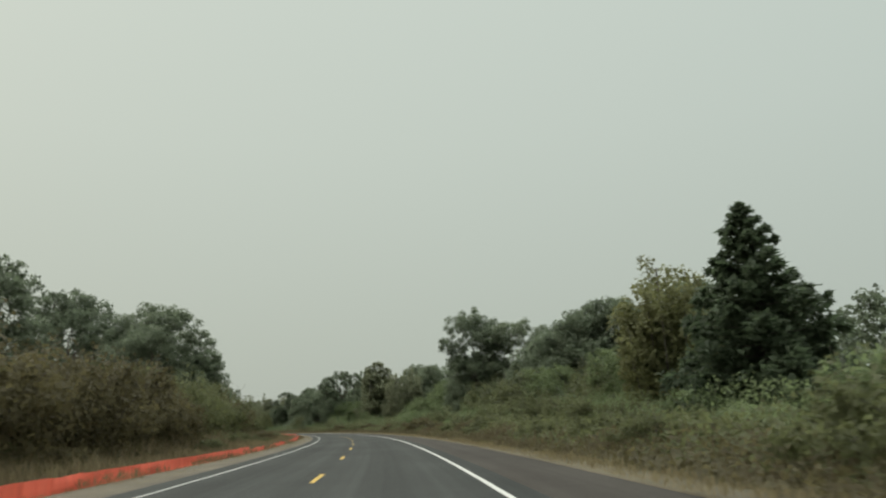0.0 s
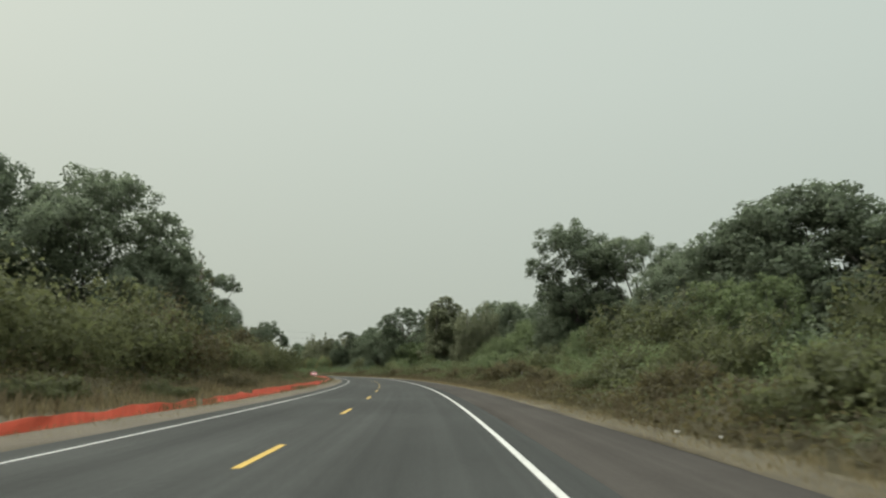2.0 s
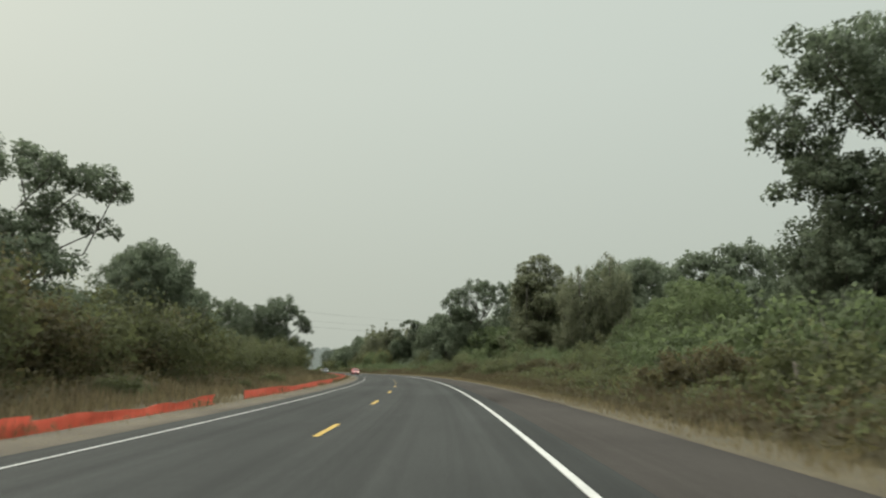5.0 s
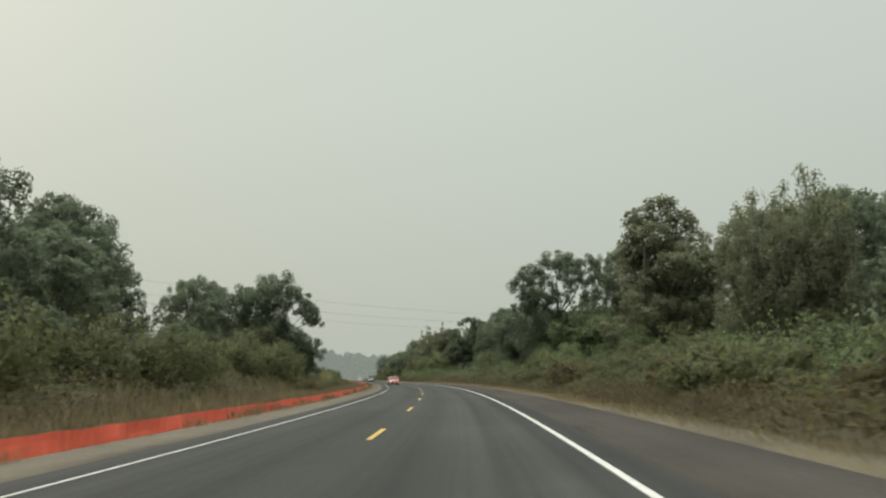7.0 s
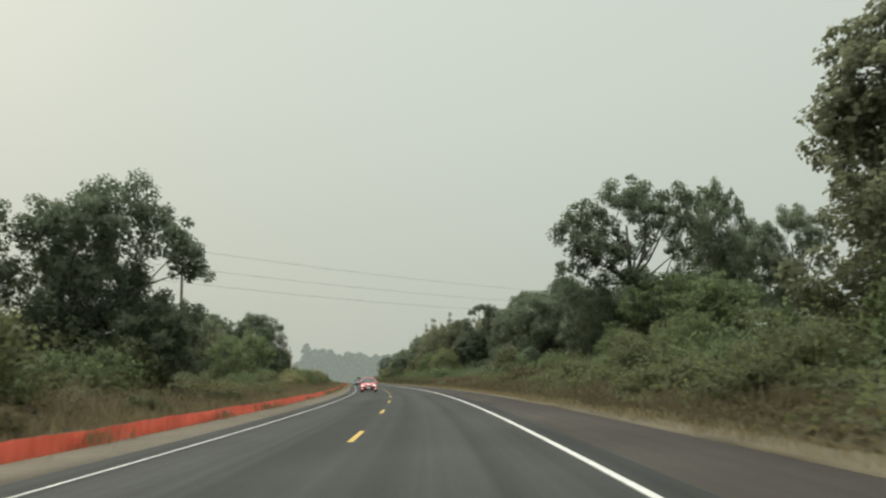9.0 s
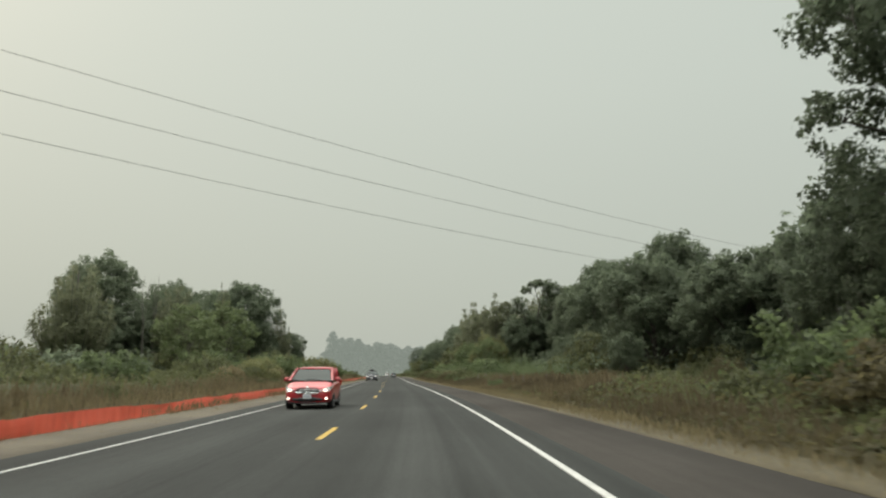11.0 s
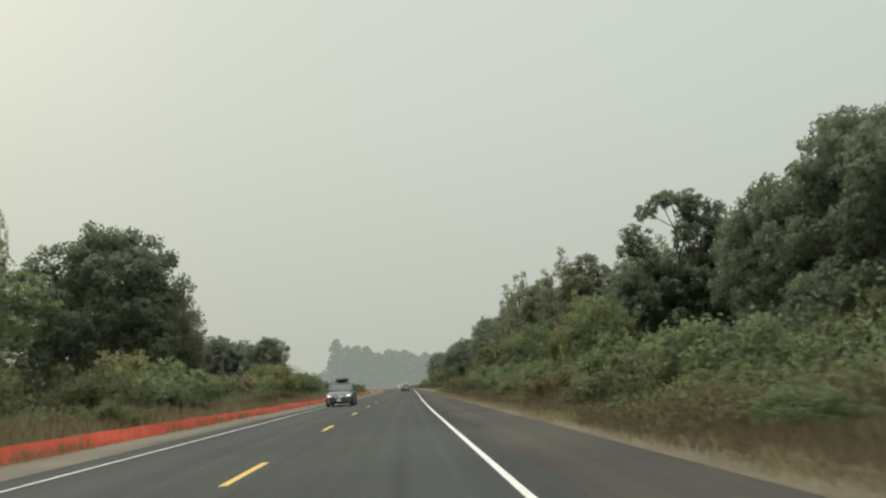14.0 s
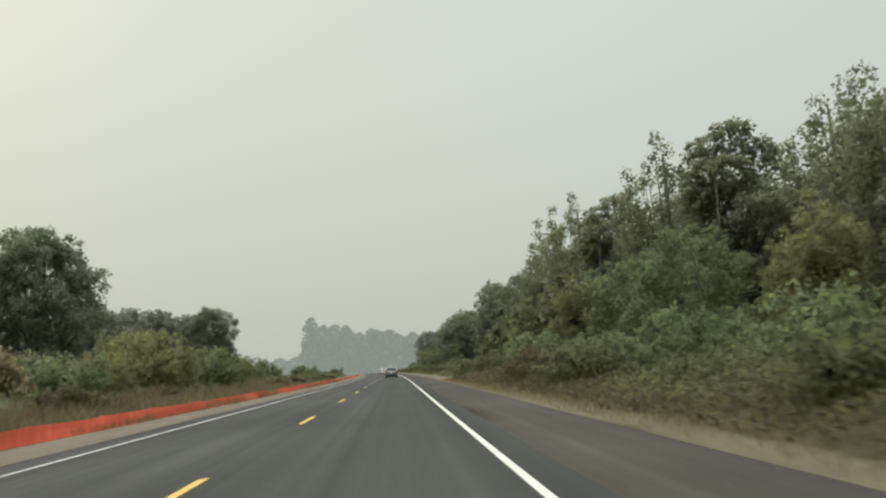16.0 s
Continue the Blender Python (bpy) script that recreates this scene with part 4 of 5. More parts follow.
# clumps in the open field
for k, s, o, h, w in (("green_bush", 322, 10.2, 0.9, 1.6), ("bramble2", 331, 15, 1.5, 3.4), ("bramble3", 318, 17, 1.5, 3.4), ("green_bush", 340, 18, 1.3, 2.8), ("bramble2", 303, 13, 1.2, 2.6), ("green_bush", 349, 10, 1.0, 2.0), ("bramble2", 334.5, 9.3, 0.7, 1.6), ("bramble3", 339, 11.5, 1.1, 2.4), ("brown_bush", 343, 9.6, 0.9, 2.2), ("bramble3", 346, 21, 1.8, 4.0), ("bramble2", 336, 24, 1.8, 4.0)):
    plant(k, s, o, h, w)
# woods behind on the left
for s in range(300, 400, 11):
    plant(rnd.choice(("lite", "lite2")), s + rnd.uniform(-3, 3), rnd.uniform(-92, -74), rnd.uniform(15, 19))
for s in range(20, 250, 13):
    plant(rnd.choice(("lite", "lite2")), s + rnd.uniform(-3, 3), rnd.uniform(-66, -50), rnd.uniform(10, 14))
# the distant woods, with haze painted into their leaf colour
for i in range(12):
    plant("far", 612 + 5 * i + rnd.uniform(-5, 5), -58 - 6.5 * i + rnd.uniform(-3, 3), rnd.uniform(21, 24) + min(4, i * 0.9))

# ---------------------------------------------------------------- undergrowth, grass and weeds
def strip_of_leaves(name, mat, s0, s1, o0, o1, h0, h1, count, size, seed, label, category, skip=(), hull=0.0):
    """Undergrowth nobody could count: leaf sprays between two offsets, over uneven dense heaps. hull: the step of the heaps' own mesh."""
    rng = np.random.default_rng(seed)
    near = o0 if o0 > 0 else o1

    def heap(a, b):
        hump = 0.5 + 0.5 * noise.noise((a * 0.11, b * 0.14, seed * 1.3)) + 0.3 * noise.noise((a * 0.4, b * 0.4, seed * 2.1)) + 0.16 * noise.noise((a * 1.3, b * 1.3, seed * 0.6))
        return (h0 + (h1 - h0) * min(1.0, max(0.0, hump))) * min(1.0, 0.2 + abs(b - near) / 3.5)

    s, o, f = rng.uniform(s0, s1, count), rng.uniform(o0, o1, count), rng.random(count)
    keep = np.ones(count, bool)
    for a, b in skip:
        keep &= ~((s > a) & (s < b))
    s, o, f = s[keep], o[keep], f[keep]
    low = 0.0 if not hull else 0.35
    pts = np.array([tuple(along(a, b, ground_z(a, b) + heap(a, b) * (low + (1.08 - low) * c ** 0.8))) for a, b, c in zip(s, o, f)])
    d = rng.normal(0, 0.6, (len(pts), 3))
    d[:, 2] = np.abs(d[:, 2]) + 0.5
    cores = None
    if hull:
        ns, no = int((s1 - s0) / hull), max(3, int((o1 - o0) / hull))
        vs = []
        for i in range(ns + 1):
            a = s0 + (s1 - s0) * i / ns
            for j in range(no + 1):
                b = o0 + (o1 - o0) * j / no + rng.uniform(-0.3, 0.3) * hull
                edge = 0.0 if j in (0, no) or i < 2 or i > ns - 2 or any(x - 2.5 < a < y + 2.5 for x, y in skip) else 0.58 * heap(a, b) * rng.uniform(0.75, 1.2)
                vs.append(tuple(along(a + rng.uniform(-0.3, 0.3) * hull, b, ground_z(a, b) - 0.06 + edge)))
        vs = np.array(vs)
        g = vs.reshape(ns + 1, no + 1, 3)
        du, dv = np.gradient(g, axis=0), np.gradient(g, axis=1)
        nr = unit(np.cross(dv, du).reshape(-1, 3))
        nr *= np.where(nr[:, 2:] < 0, -1, 1)
        idx = np.arange((ns + 1) * (no + 1)).reshape(ns + 1, no + 1)
        a, b, c, e = idx[:-1, :-1].ravel(), idx[:-1, 1:].ravel(), idx[1:, 1:].ravel(), idx[1:, :-1].ravel()
        cores = (vs, np.concatenate([np.stack([a, b, c], 1), np.stack([a, c, e], 1)]).astype(np.int32), nr)
    ob = put(name, leaf_mesh(name, pts, d, size, rng, mat, cores=cores, fringe=0.4))
    return tagged(ob, label, category, kind="stuff")


def grass(name, mat, s0, s1, o0, o1, h0, h1, count, seed, label, slim=0.16, skip=(), patch=0.0):
    """Standing blades and stalks, in tufts."""
    rng = np.random.default_rng(seed)
    s, o = rng.uniform(s0, s1, count), o0 + (o1 - o0) * rng.random(count)
    keep = np.ones(count, bool)
    for a, b in skip:
        keep &= ~((s > a) & (s < b))
    if patch:
        keep &= np.array([noise.noise((a * 0.16, b * 0.2, seed * 3.7)) + 0.5 * noise.noise((a * 0.6, b * 0.6, seed * 1.9)) > patch - 0.5 for a, b in zip(s, o)])
    s, o = s[keep], o[keep]
    c, sz = [], []
    near = o0 if o0 > 0 else o1
    for a, b in zip(s, o):
        tuft = 0.5 + 0.6 * noise.noise((a * 0.8, b * 0.8, seed * 0.7)) + 0.4 * noise.noise((a * 0.12, b * 0.2, seed * 0.3))
        h = (h0 + (h1 - h0) * min(1.0, max(0.0, tuft))) * (0.7 + 0.6 * rng.random()) * min(1.0, 0.35 + abs(b - near) / 4.0)
        c.append(along(a, b, ground_z(a, b) + h * 0.42 + (0.03 if -6.3 < b < 8.3 else 0.0)))
        sz.append(h)
    n = len(c)
    d = rng.normal(0, 0.22, (n, 3))
    d[:, 2] = 1
    u = d / np.linalg.norm(d, axis=1)[:, None]
    t = rng.uniform(0, 6.283, n)
    v = np.stack([np.cos(t), np.sin(t), np.zeros(n)], 1)
    L = np.array(sz)[:, None]
    cen = np.array([tuple(p) for p in c])
    pts = np.empty((n, 4, 3))
    pts[:, 0] = cen - u * L * 0.5
    pts[:, 1] = cen + v * L * slim
    pts[:, 2] = cen + u * L * 0.55 + v * L * 0.12
    pts[:, 3] = cen - v * L * slim
    me = bpy.data.meshes.new(name)
    me.from_pydata(pts.reshape(-1, 3).tolist(), [], np.arange(4 * n).reshape(-1, 4).tolist())
    me.materials.append(mat)
    ob = put(name, me)
    return tagged(ob, label, "grass", kind="stuff")


FIELD = ((292, 350),)
strip_of_leaves("undergrowth", BRAMBLE_LEAF, 0, 460, 8.7, 16, 0.3, 2.0, 130000, 0.15, 3, "dark tangled undergrowth along the bank", "undergrowth", skip=FIELD, hull=0.6)
strip_of_leaves("undergrowth", BRAMBLE_LEAF, 460, 720, 9.4, 16, 0.3, 2.1, 10000, 0.40, 13, "dark tangled undergrowth along the bank", "undergrowth", hull=1.4)
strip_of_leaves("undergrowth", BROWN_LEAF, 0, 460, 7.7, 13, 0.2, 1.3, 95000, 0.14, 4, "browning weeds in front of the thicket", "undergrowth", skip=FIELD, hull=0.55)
strip_of_leaves("undergrowth", GREEN_LEAF, 16, 124, 14, 27, 0.6, 4.0, 66000, 0.14, 34, "green saplings and climbers at the wood's foot", "undergrowth", hull=0.8)
strip_of_leaves("undergrowth", GREEN_LEAF, 120, 460, 14, 27, 0.6, 4.5, 85000, 0.17, 14, "green saplings and climbers at the wood's foot", "undergrowth", skip=FIELD)
strip_of_leaves("undergrowth", OAK_LEAF, 30, 760, 26, 50, 1.0, 7.0, 85000, 0.42, 5, "dim understorey beneath the trees", "undergrowth", skip=((300, 350),))
strip_of_leaves("undergrowth", OAK_LEAF, 300, 350, 40, 52, 1.0, 7.0, 36000, 0.27, 15, "dim understorey behind the dry field", "undergrowth")
strip_of_leaves("undergrowth", OAK_LEAF, 346, 425, 36, 54, 1.0, 7.0, 40000, 0.28, 16, "dim understorey beneath the tall oaks", "undergrowth")
strip_of_leaves("undergrowth", BRAMBLE_LEAF, 10, 270, -26, -13, 0.5, 4.0, 50000, 0.19, 6, "olive brush behind the orange fence", "undergrowth", hull=1.0)
strip_of_leaves("undergrowth", BROWN_LEAF, 10, 270, -20, -11, 0.3, 3.0, 70000, 0.15, 7, "browning brush behind the orange fence", "undergrowth", hull=0.9)
strip_of_leaves("undergrowth", BRAMBLE_LEAF, 270, 700, -24, -12, 0.3, 2.2, 60000, 0.2, 8, "low olive brush beyond the orange fence", "undergrowth", hull=1.3)
strip_of_leaves("undergrowth", OAK_LEAF, 300, 560, -60, -34, 1.0, 6.0, 20000, 0.7, 9, "dim understorey of the wood beyond the fence", "undergrowth")
grass("verge_grass", STRAW, 0, 460, 6.75, 7.8, 0.16, 0.5, 34000, 21, "bleached dry grass along the shoulder", 0.06)
grass("verge_grass", RUSTY_GRASS, 0, 460, 7.2, 10.6, 0.2, 1.1, 38000, 22, "rusty dry weeds on the verge", 0.024, skip=FIELD)
grass("verge_grass", STRAW, 0, 460, -6.3, -4.6, 0.05, 0.22, 26000, 23, "thin dry grass on the gravel verge", 0.06)
grass("fence_weed", STRAW, 0, 520, -6.4, -5.75, 0.35, 1.0, 16000, 33, "dry weeds growing against the orange netting", 0.04, patch=0.62)
grass("verge_grass", STRAW, 0, 520, -11.5, -6.9, 0.3, 0.85, 22000, 24, "tall pale grass behind the orange fence", 0.05)
grass("verge_grass", DRY_GRASS, 0, 520, -13, -7.5, 0.4, 1.0, 20000, 25, "dull dry seeded weeds behind the orange fence", 0.05)
grass("bank_grass", DRY_GRASS, 0, 520, -15, -9.5, 0.6, 1.5, 26000, 38, "tall seeded grass before the brush beyond the fence", 0.03)
grass("bank_grass", RUSTY_GRASS, 0, 520, -14.5, -10, 0.5, 1.3, 14000, 39, "brown stalks before the brush beyond the fence", 0.03, patch=0.4)
grass("field_grass", RUSTY_GRASS, 326, 356, 7.1, 11, 0.2, 0.75, 12000, 37, "matted brown grass at the field's corner", 0.05)
grass("field_grass", STRAW, 286, 329, 6.8, 9.5, 0.12, 0.5, 9000, 31, "low straw-coloured grass at the field's edge", 0.05)
grass("field_grass", DRY_GRASS, 286, 354, 8.0, 17, 0.2, 1.1, 34000, 26, "tall dull dry grass of an open field", 0.04, patch=0.45)
grass("field_grass", RUSTY_GRASS, 286, 354, 9, 32, 0.3, 1.3, 30000, 29, "rusty grass tufts of an open field", 0.04, patch=0.35)
grass("field_grass", RUSTY_GRASS, 286, 354, 13, 36, 0.4, 1.4, 15000, 27, "tall rust-brown weeds of an open field", 0.035, patch=0.3)
grass("field_grass", DRY_GRASS, 290, 354, 9.5, 22, 0.7, 1.7, 26000, 35, "tall dry grass clumps standing out of the field", 0.025, patch=0.64)
strip_of_leaves("field_weed", BRAMBLE_LEAF, 286, 354, 8.6, 34, 0.15, 1.2, 9000, 0.16, 28, "green weeds among the dry field grass", "weeds")
strip_of_leaves("field_weed", BROWN_LEAF, 288, 354, 21, 30, 0.3, 1.5, 26000, 0.11, 36, "brown weeds thickening towards the trees", "weeds", hull=0.9)
strip_of_leaves("field_weed", BRAMBLE_LEAF, 288, 354, 26, 37, 0.4, 2.2, 34000, 0.12, 30, "green saplings at the far side of the field", "weeds")

# ---------------------------------------------------------------- the orange fence
ORANGE = speckled("orange_netting", [(0.25, (0.45, 0.068, 0.038)), (0.5, (0.65, 0.106, 0.060)), (0.75, (0.77, 0.158, 0.095))], 1.6, 0.5, 0.10, 0.6, 0.4, 5.0)
for _n in ORANGE.node_tree.nodes:
    if _n.type == "TEX_NOISE" and abs(_n.inputs["Scale"].default_value - 1.6) < 0.01:   # streaks run up and down the netting
        _mp = ORANGE.node_tree.nodes.new("ShaderNodeMapping")
        _mp.inputs["Scale"].default_value = (3.0, 3.0, 0.35)
        ORANGE.node_tree.links.new(_n.inputs["Vector"].links[0].from_socket, _mp.inputs["Vector"])
        ORANGE.node_tree.links.new(_mp.outputs[0], _n.inputs["Vector"])
        break
STAKE = plain("weathered_stake", (0.14, 0.115, 0.085), 0.9, vary=0.25, scale=14.0)
FENCE_STEP, FENCE_OFF = 2.4, -6.5


def net_top(s, low):
    """Height of the netting's upper edge, which dips and waves from stake to stake."""
    h = 0.43 + 0.045 * noise.noise((s * 0.23, 1.1, 0)) + 0.03 * noise.noise((s * 0.9, 5.1, 0)) + 0.012 * noise.noise((s * 3.1, 8.1, 0))
    dip = max(0.0, noise.noise((s * 0.11, 9.7, 0)) - 0.35) * 0.5
    if not low:
        return h - dip
    ease = max(0.0, min(1.0, (s - low[0]) / 5.0, (low[1] - s) / 5.0))
    return (h - dip) * (1.0 - ease * (0.30 - 0.3 * noise.noise((s * 0.5, 2.2, 0))))


def net_off(s, f):
    """Where the netting runs beside the road, bellying a little between its top and its foot."""
    return FENCE_OFF + 0.18 * noise.noise((s * 0.06, 3.3, 0)) + 0.05 * noise.noise((s * 0.45, 6.6, f)) + 0.02 * math.sin(math.pi * f) * noise.noise((s * 1.1, 7.7, 0)) + 0.035 * noise.noise((s * 3.7, 4.4, f * 0.6))


def netting(s0, s1, base, low):
    """A length of thin plastic netting between two stakes."""
    n, rows_, verts, faces = 10, 4, [], []
    for side in (0, 1):
        for i in range(n + 1):
            s = s0 + (s1 - s0) * i / n
            for j in range(rows_):
                f = j / (rows_ - 1)
                o = net_off(s, f)
                verts.append(along(s, o + side * 0.008, ground_z(s, FENCE_OFF) - 0.02 + net_top(s, low) * f) - base)
    w, half = rows_, (n + 1) * rows_
    for i in range(n):
        for j in range(rows_ - 1):
            a = i * w + j
            faces.append((a, a + w, a + w + 1, a + 1))
            faces.append((half + a, half + a + 1, half + a + w + 1, half + a + w))
        faces.append((i * w + w - 1, (i + 1) * w + w - 1, half + (i + 1) * w + w - 1, half + i * w + w - 1))
    return mesh_of("netting", verts, faces, ORANGE)


stake_v, stake_f = [], []
tube([(0, 0, -0.3), (0, 0, 0.4), (0.008, 0, 0.50)], [0.02, 0.02, 0.016], 6, stake_v, stake_f)
STAKE_MESH = mesh_of("stake", stake_v, stake_f, STAKE)
frnd = random.Random(9)


def fence_run(s0, s1, low, label):
    """One run of the fence, an empty with its stakes and lengths of netting."""
    thing = new("safety_fence")
    base = along(s0, FENCE_OFF, 0)
    thing.matrix_basis = Matrix.Translation(base)
    s = s0
    while s < s1 - 0.1:
        put("netting", netting(s, s + FENCE_STEP, base, low), thing, None, "orange plastic netting")
        a = along(s, net_off(s, 0.5) - 0.03, ground_z(s, FENCE_OFF) - 0.02)
        put("stake", STAKE_MESH, thing, Matrix.Translation(a - base) @ Euler((frnd.uniform(-0.05, 0.05), frnd.uniform(-0.05, 0.05), 0)).to_matrix().to_4x4())
        s += FENCE_STEP
    return tagged(thing, label, "fence", "orange fence runs")


fence_run(-20, 21.4, None, "upright orange plastic safety fence on wooden stakes")
fence_run(23.2, 47, None, "wavy orange plastic safety fence on wooden stakes")
fence_run(47, 73.4, (40.0, 80.0), "sagging orange plastic safety fence among dry weeds")
fence_run(74.2, 83.0, (66.0, 91.0), "low slumped orange plastic safety fence in tall weeds")
fence_run(83.6, 91.4, None, "short torn length of orange plastic safety fence")
fence_run(93.2, 128, None, "wavy orange plastic safety fence on wooden stakes")
fence_run(128, 140.2, (126.0, 143.0), "sagging end of an orange plastic safety fence")
fence_run(147, 310, None, "upright orange plastic safety fence on wooden stakes")
fence_run(310, 470, None, "taut orange plastic safety fence along the gravel")
fence_run(470, 690, None, "taut orange plastic safety fence along the gravel")

# ---------------------------------------------------------------- posts of the old field fence
POST = plain("grey_post_wood", (0.16, 0.14, 0.115), 0.95, vary=0.3, scale=12.0)


def field_post(s, off, h, lean):
    v, f = [], []
    tube([(0, 0, -0.3), (0.01, 0, h * 0.5), (0.0, 0.01, h - 0.02), (0, 0.01, h)], [0.06, 0.055, 0.05, 0.035], 7, v, f)
    ob = put("fence_post", mesh_of("fence_post", v, f, POST), None, Matrix.Translation(along(s, off, ground_z(s, off))) @ Euler((lean, lean * 0.6, 0.4)).to_matrix().to_4x4())
    tagged(ob, "weathered wooden fence post among the weeds", "post", "field fence posts")


for i, s in enumerate([98, 103, 108, 114, 120, 130, 140, 312, 318, 325, 333, 341, 350, 360, 370]):
    field_post(s, 10.9 + 0.3 * math.sin(i * 2.1) + (1.2 if s > 300 else 0), 1.35 + 0.12 * math.sin(i * 1.3), 0.05 * math.sin(i * 3.7))

# ---------------------------------------------------------------- utility pole and wires
POLE = speckled("pole_wood", [(0.3, (0.07, 0.055, 0.042)), (0.6, (0.13, 0.105, 0.082)), (0.8, (0.19, 0.16, 0.13))], 5.0, 0.6, 0.2, 0.9, 0.5, 14.0)
WIRE = plain("wire_metal", (0.05, 0.05, 0.05), 0.5, 0.6)
PORCELAIN = plain("insulator_glaze", (0.22, 0.16, 0.12), 0.25)


def utility_pole(s, off, h, label):
    thing = new("utility_pole")
    thing.matrix_basis = Matrix.Translation(along(s, off, ground_z(s, off))) @ Euler((0, 0, radians(heading(s) - 40))).to_matrix().to_4x4()
    v, f = [], []
    tube([(0, 0, -0.5), (0, 0, h * 0.5), (0.02, 0, h - 0.05), (0.02, 0, h)], [0.17, 0.15, 0.12, 0.08], 10, v, f)
    put("pole", mesh_of("pole", v, f, POLE, True), thing)
    bm = bmesh.new()
    bmesh.ops.create_cube(bm, size=1.0, matrix=Matrix.Translation((0, 0.16, h - 0.5)) @ Matrix.Diagonal((2.4, 0.1, 0.12, 1)))
    bmesh.ops.bevel(bm, geom=bm.edges[:], offset=0.012, segments=1, affect="EDGES")
    part("crossarm", bm, POLE, thing)
    for x in (-1.1, 0.0, 1.1):
        v, f = [], []
        tube([(x, 0.16, h - 0.45), (x, 0.16, h - 0.36), (x, 0.16, h - 0.33), (x, 0.16, h - 0.27)], [0.02, 0.05, 0.035, 0.03], 8, v, f)
        put("insulator", mesh_of("insulator", v, f, PORCELAIN, True), thing, None, "brown glazed insulator")
    return tagged(thing, label, "utility pole")


utility_pole(266.0, -45.0, 17.5, "brown wooden utility pole behind the dark oak")
utility_pole(354.5, 66.0, 17.0, "brown wooden utility pole hidden among the trees")
utility_pole(281.0, -20.3, 14.9, "brown wooden utility pole beside the dark oak")
utility_pole(530.0, -47.0, 12.5, "brown wooden utility pole beyond the yellow bushes")


def wire(s_left, s_right, z_left, z_right, sag):
    """One wire between the poles either side of the highway, hanging in a shallow curve."""
    a, b = along(s_left, -45.0, z_left), along(s_right, 66.0, z_right)
    pts = []
    for k in range(41):
        u = k / 40
        p = a + (b - a) * u
        p.z -= 4 * sag * u * (1 - u)
        pts.append(p)
    v, f = [], []
    tube(pts, [0.014] * len(pts), 5, v, f)
    ob = put("power_line", mesh_of("power_line", v, f, WIRE))
    tagged(ob, "thin dark overhead wire crossing the highway", "power line", "overhead wires")


wire(267.4, 357.8, 14.04, 13.93, 2.3)
wire(265.3, 352.6, 15.2, 14.55, 1.91)
wire(266.2, 353.4, 17.36, 16.71, 1.97)

# ---------------------------------------------------------------- litter on the verge
LITTER = plain("pale_litter", (0.6, 0.6, 0.57), 0.6, vary=0.15, scale=20.0)
lrnd = random.Random(4)
for s, off in ((372, 8.6), (403, 9.1), (404.5, 8.9), (405.5, 9.6), (402, 9.4), (399.2, 8.6), (406.3, 8.8), (348, 8.2), (407, 9.6), (58, 8.0), (227, 8.3), (60, 8.6), (61.5, 8.2), (63, 7.9), (62, 8.8), (59.3, 7.7), (330, 9.2)):
    bm = bmesh.new()
    bmesh.ops.create_icosphere(bm, subdivisions=1, radius=1.0)
    for vtx in bm.verts:
        vtx.co *= lrnd.uniform(0.7, 1.2)
    r = lrnd.uniform(0.025, 0.05)
    bmesh.ops.transform(bm, matrix=Matrix.Diagonal((r * 1.7, r, r * 0.8, 1)), verts=bm.verts)
    ob = part("litter", bm, LITTER, None, "", Matrix.Translation(along(s, off, ground_z(s, off) + 0.08)) @ Euler((0, 0, lrnd.uniform(0, 6))).to_matrix().to_4x4())
    tagged(ob, "crumpled pale scrap of litter on dry grass", "litter", "verge litter")

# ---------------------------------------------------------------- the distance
# haze over the far woods is painted as a pale grey-green emission
HAZE_GLOW, _hn, _hl, _hb = material("distance_haze_glow")
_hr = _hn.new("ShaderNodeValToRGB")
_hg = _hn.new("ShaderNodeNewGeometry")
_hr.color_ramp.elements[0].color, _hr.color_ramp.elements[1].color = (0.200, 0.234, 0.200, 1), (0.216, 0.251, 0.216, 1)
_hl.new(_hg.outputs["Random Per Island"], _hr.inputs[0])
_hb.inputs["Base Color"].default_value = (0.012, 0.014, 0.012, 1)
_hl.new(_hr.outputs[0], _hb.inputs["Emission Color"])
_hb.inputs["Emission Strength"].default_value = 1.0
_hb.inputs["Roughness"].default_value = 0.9


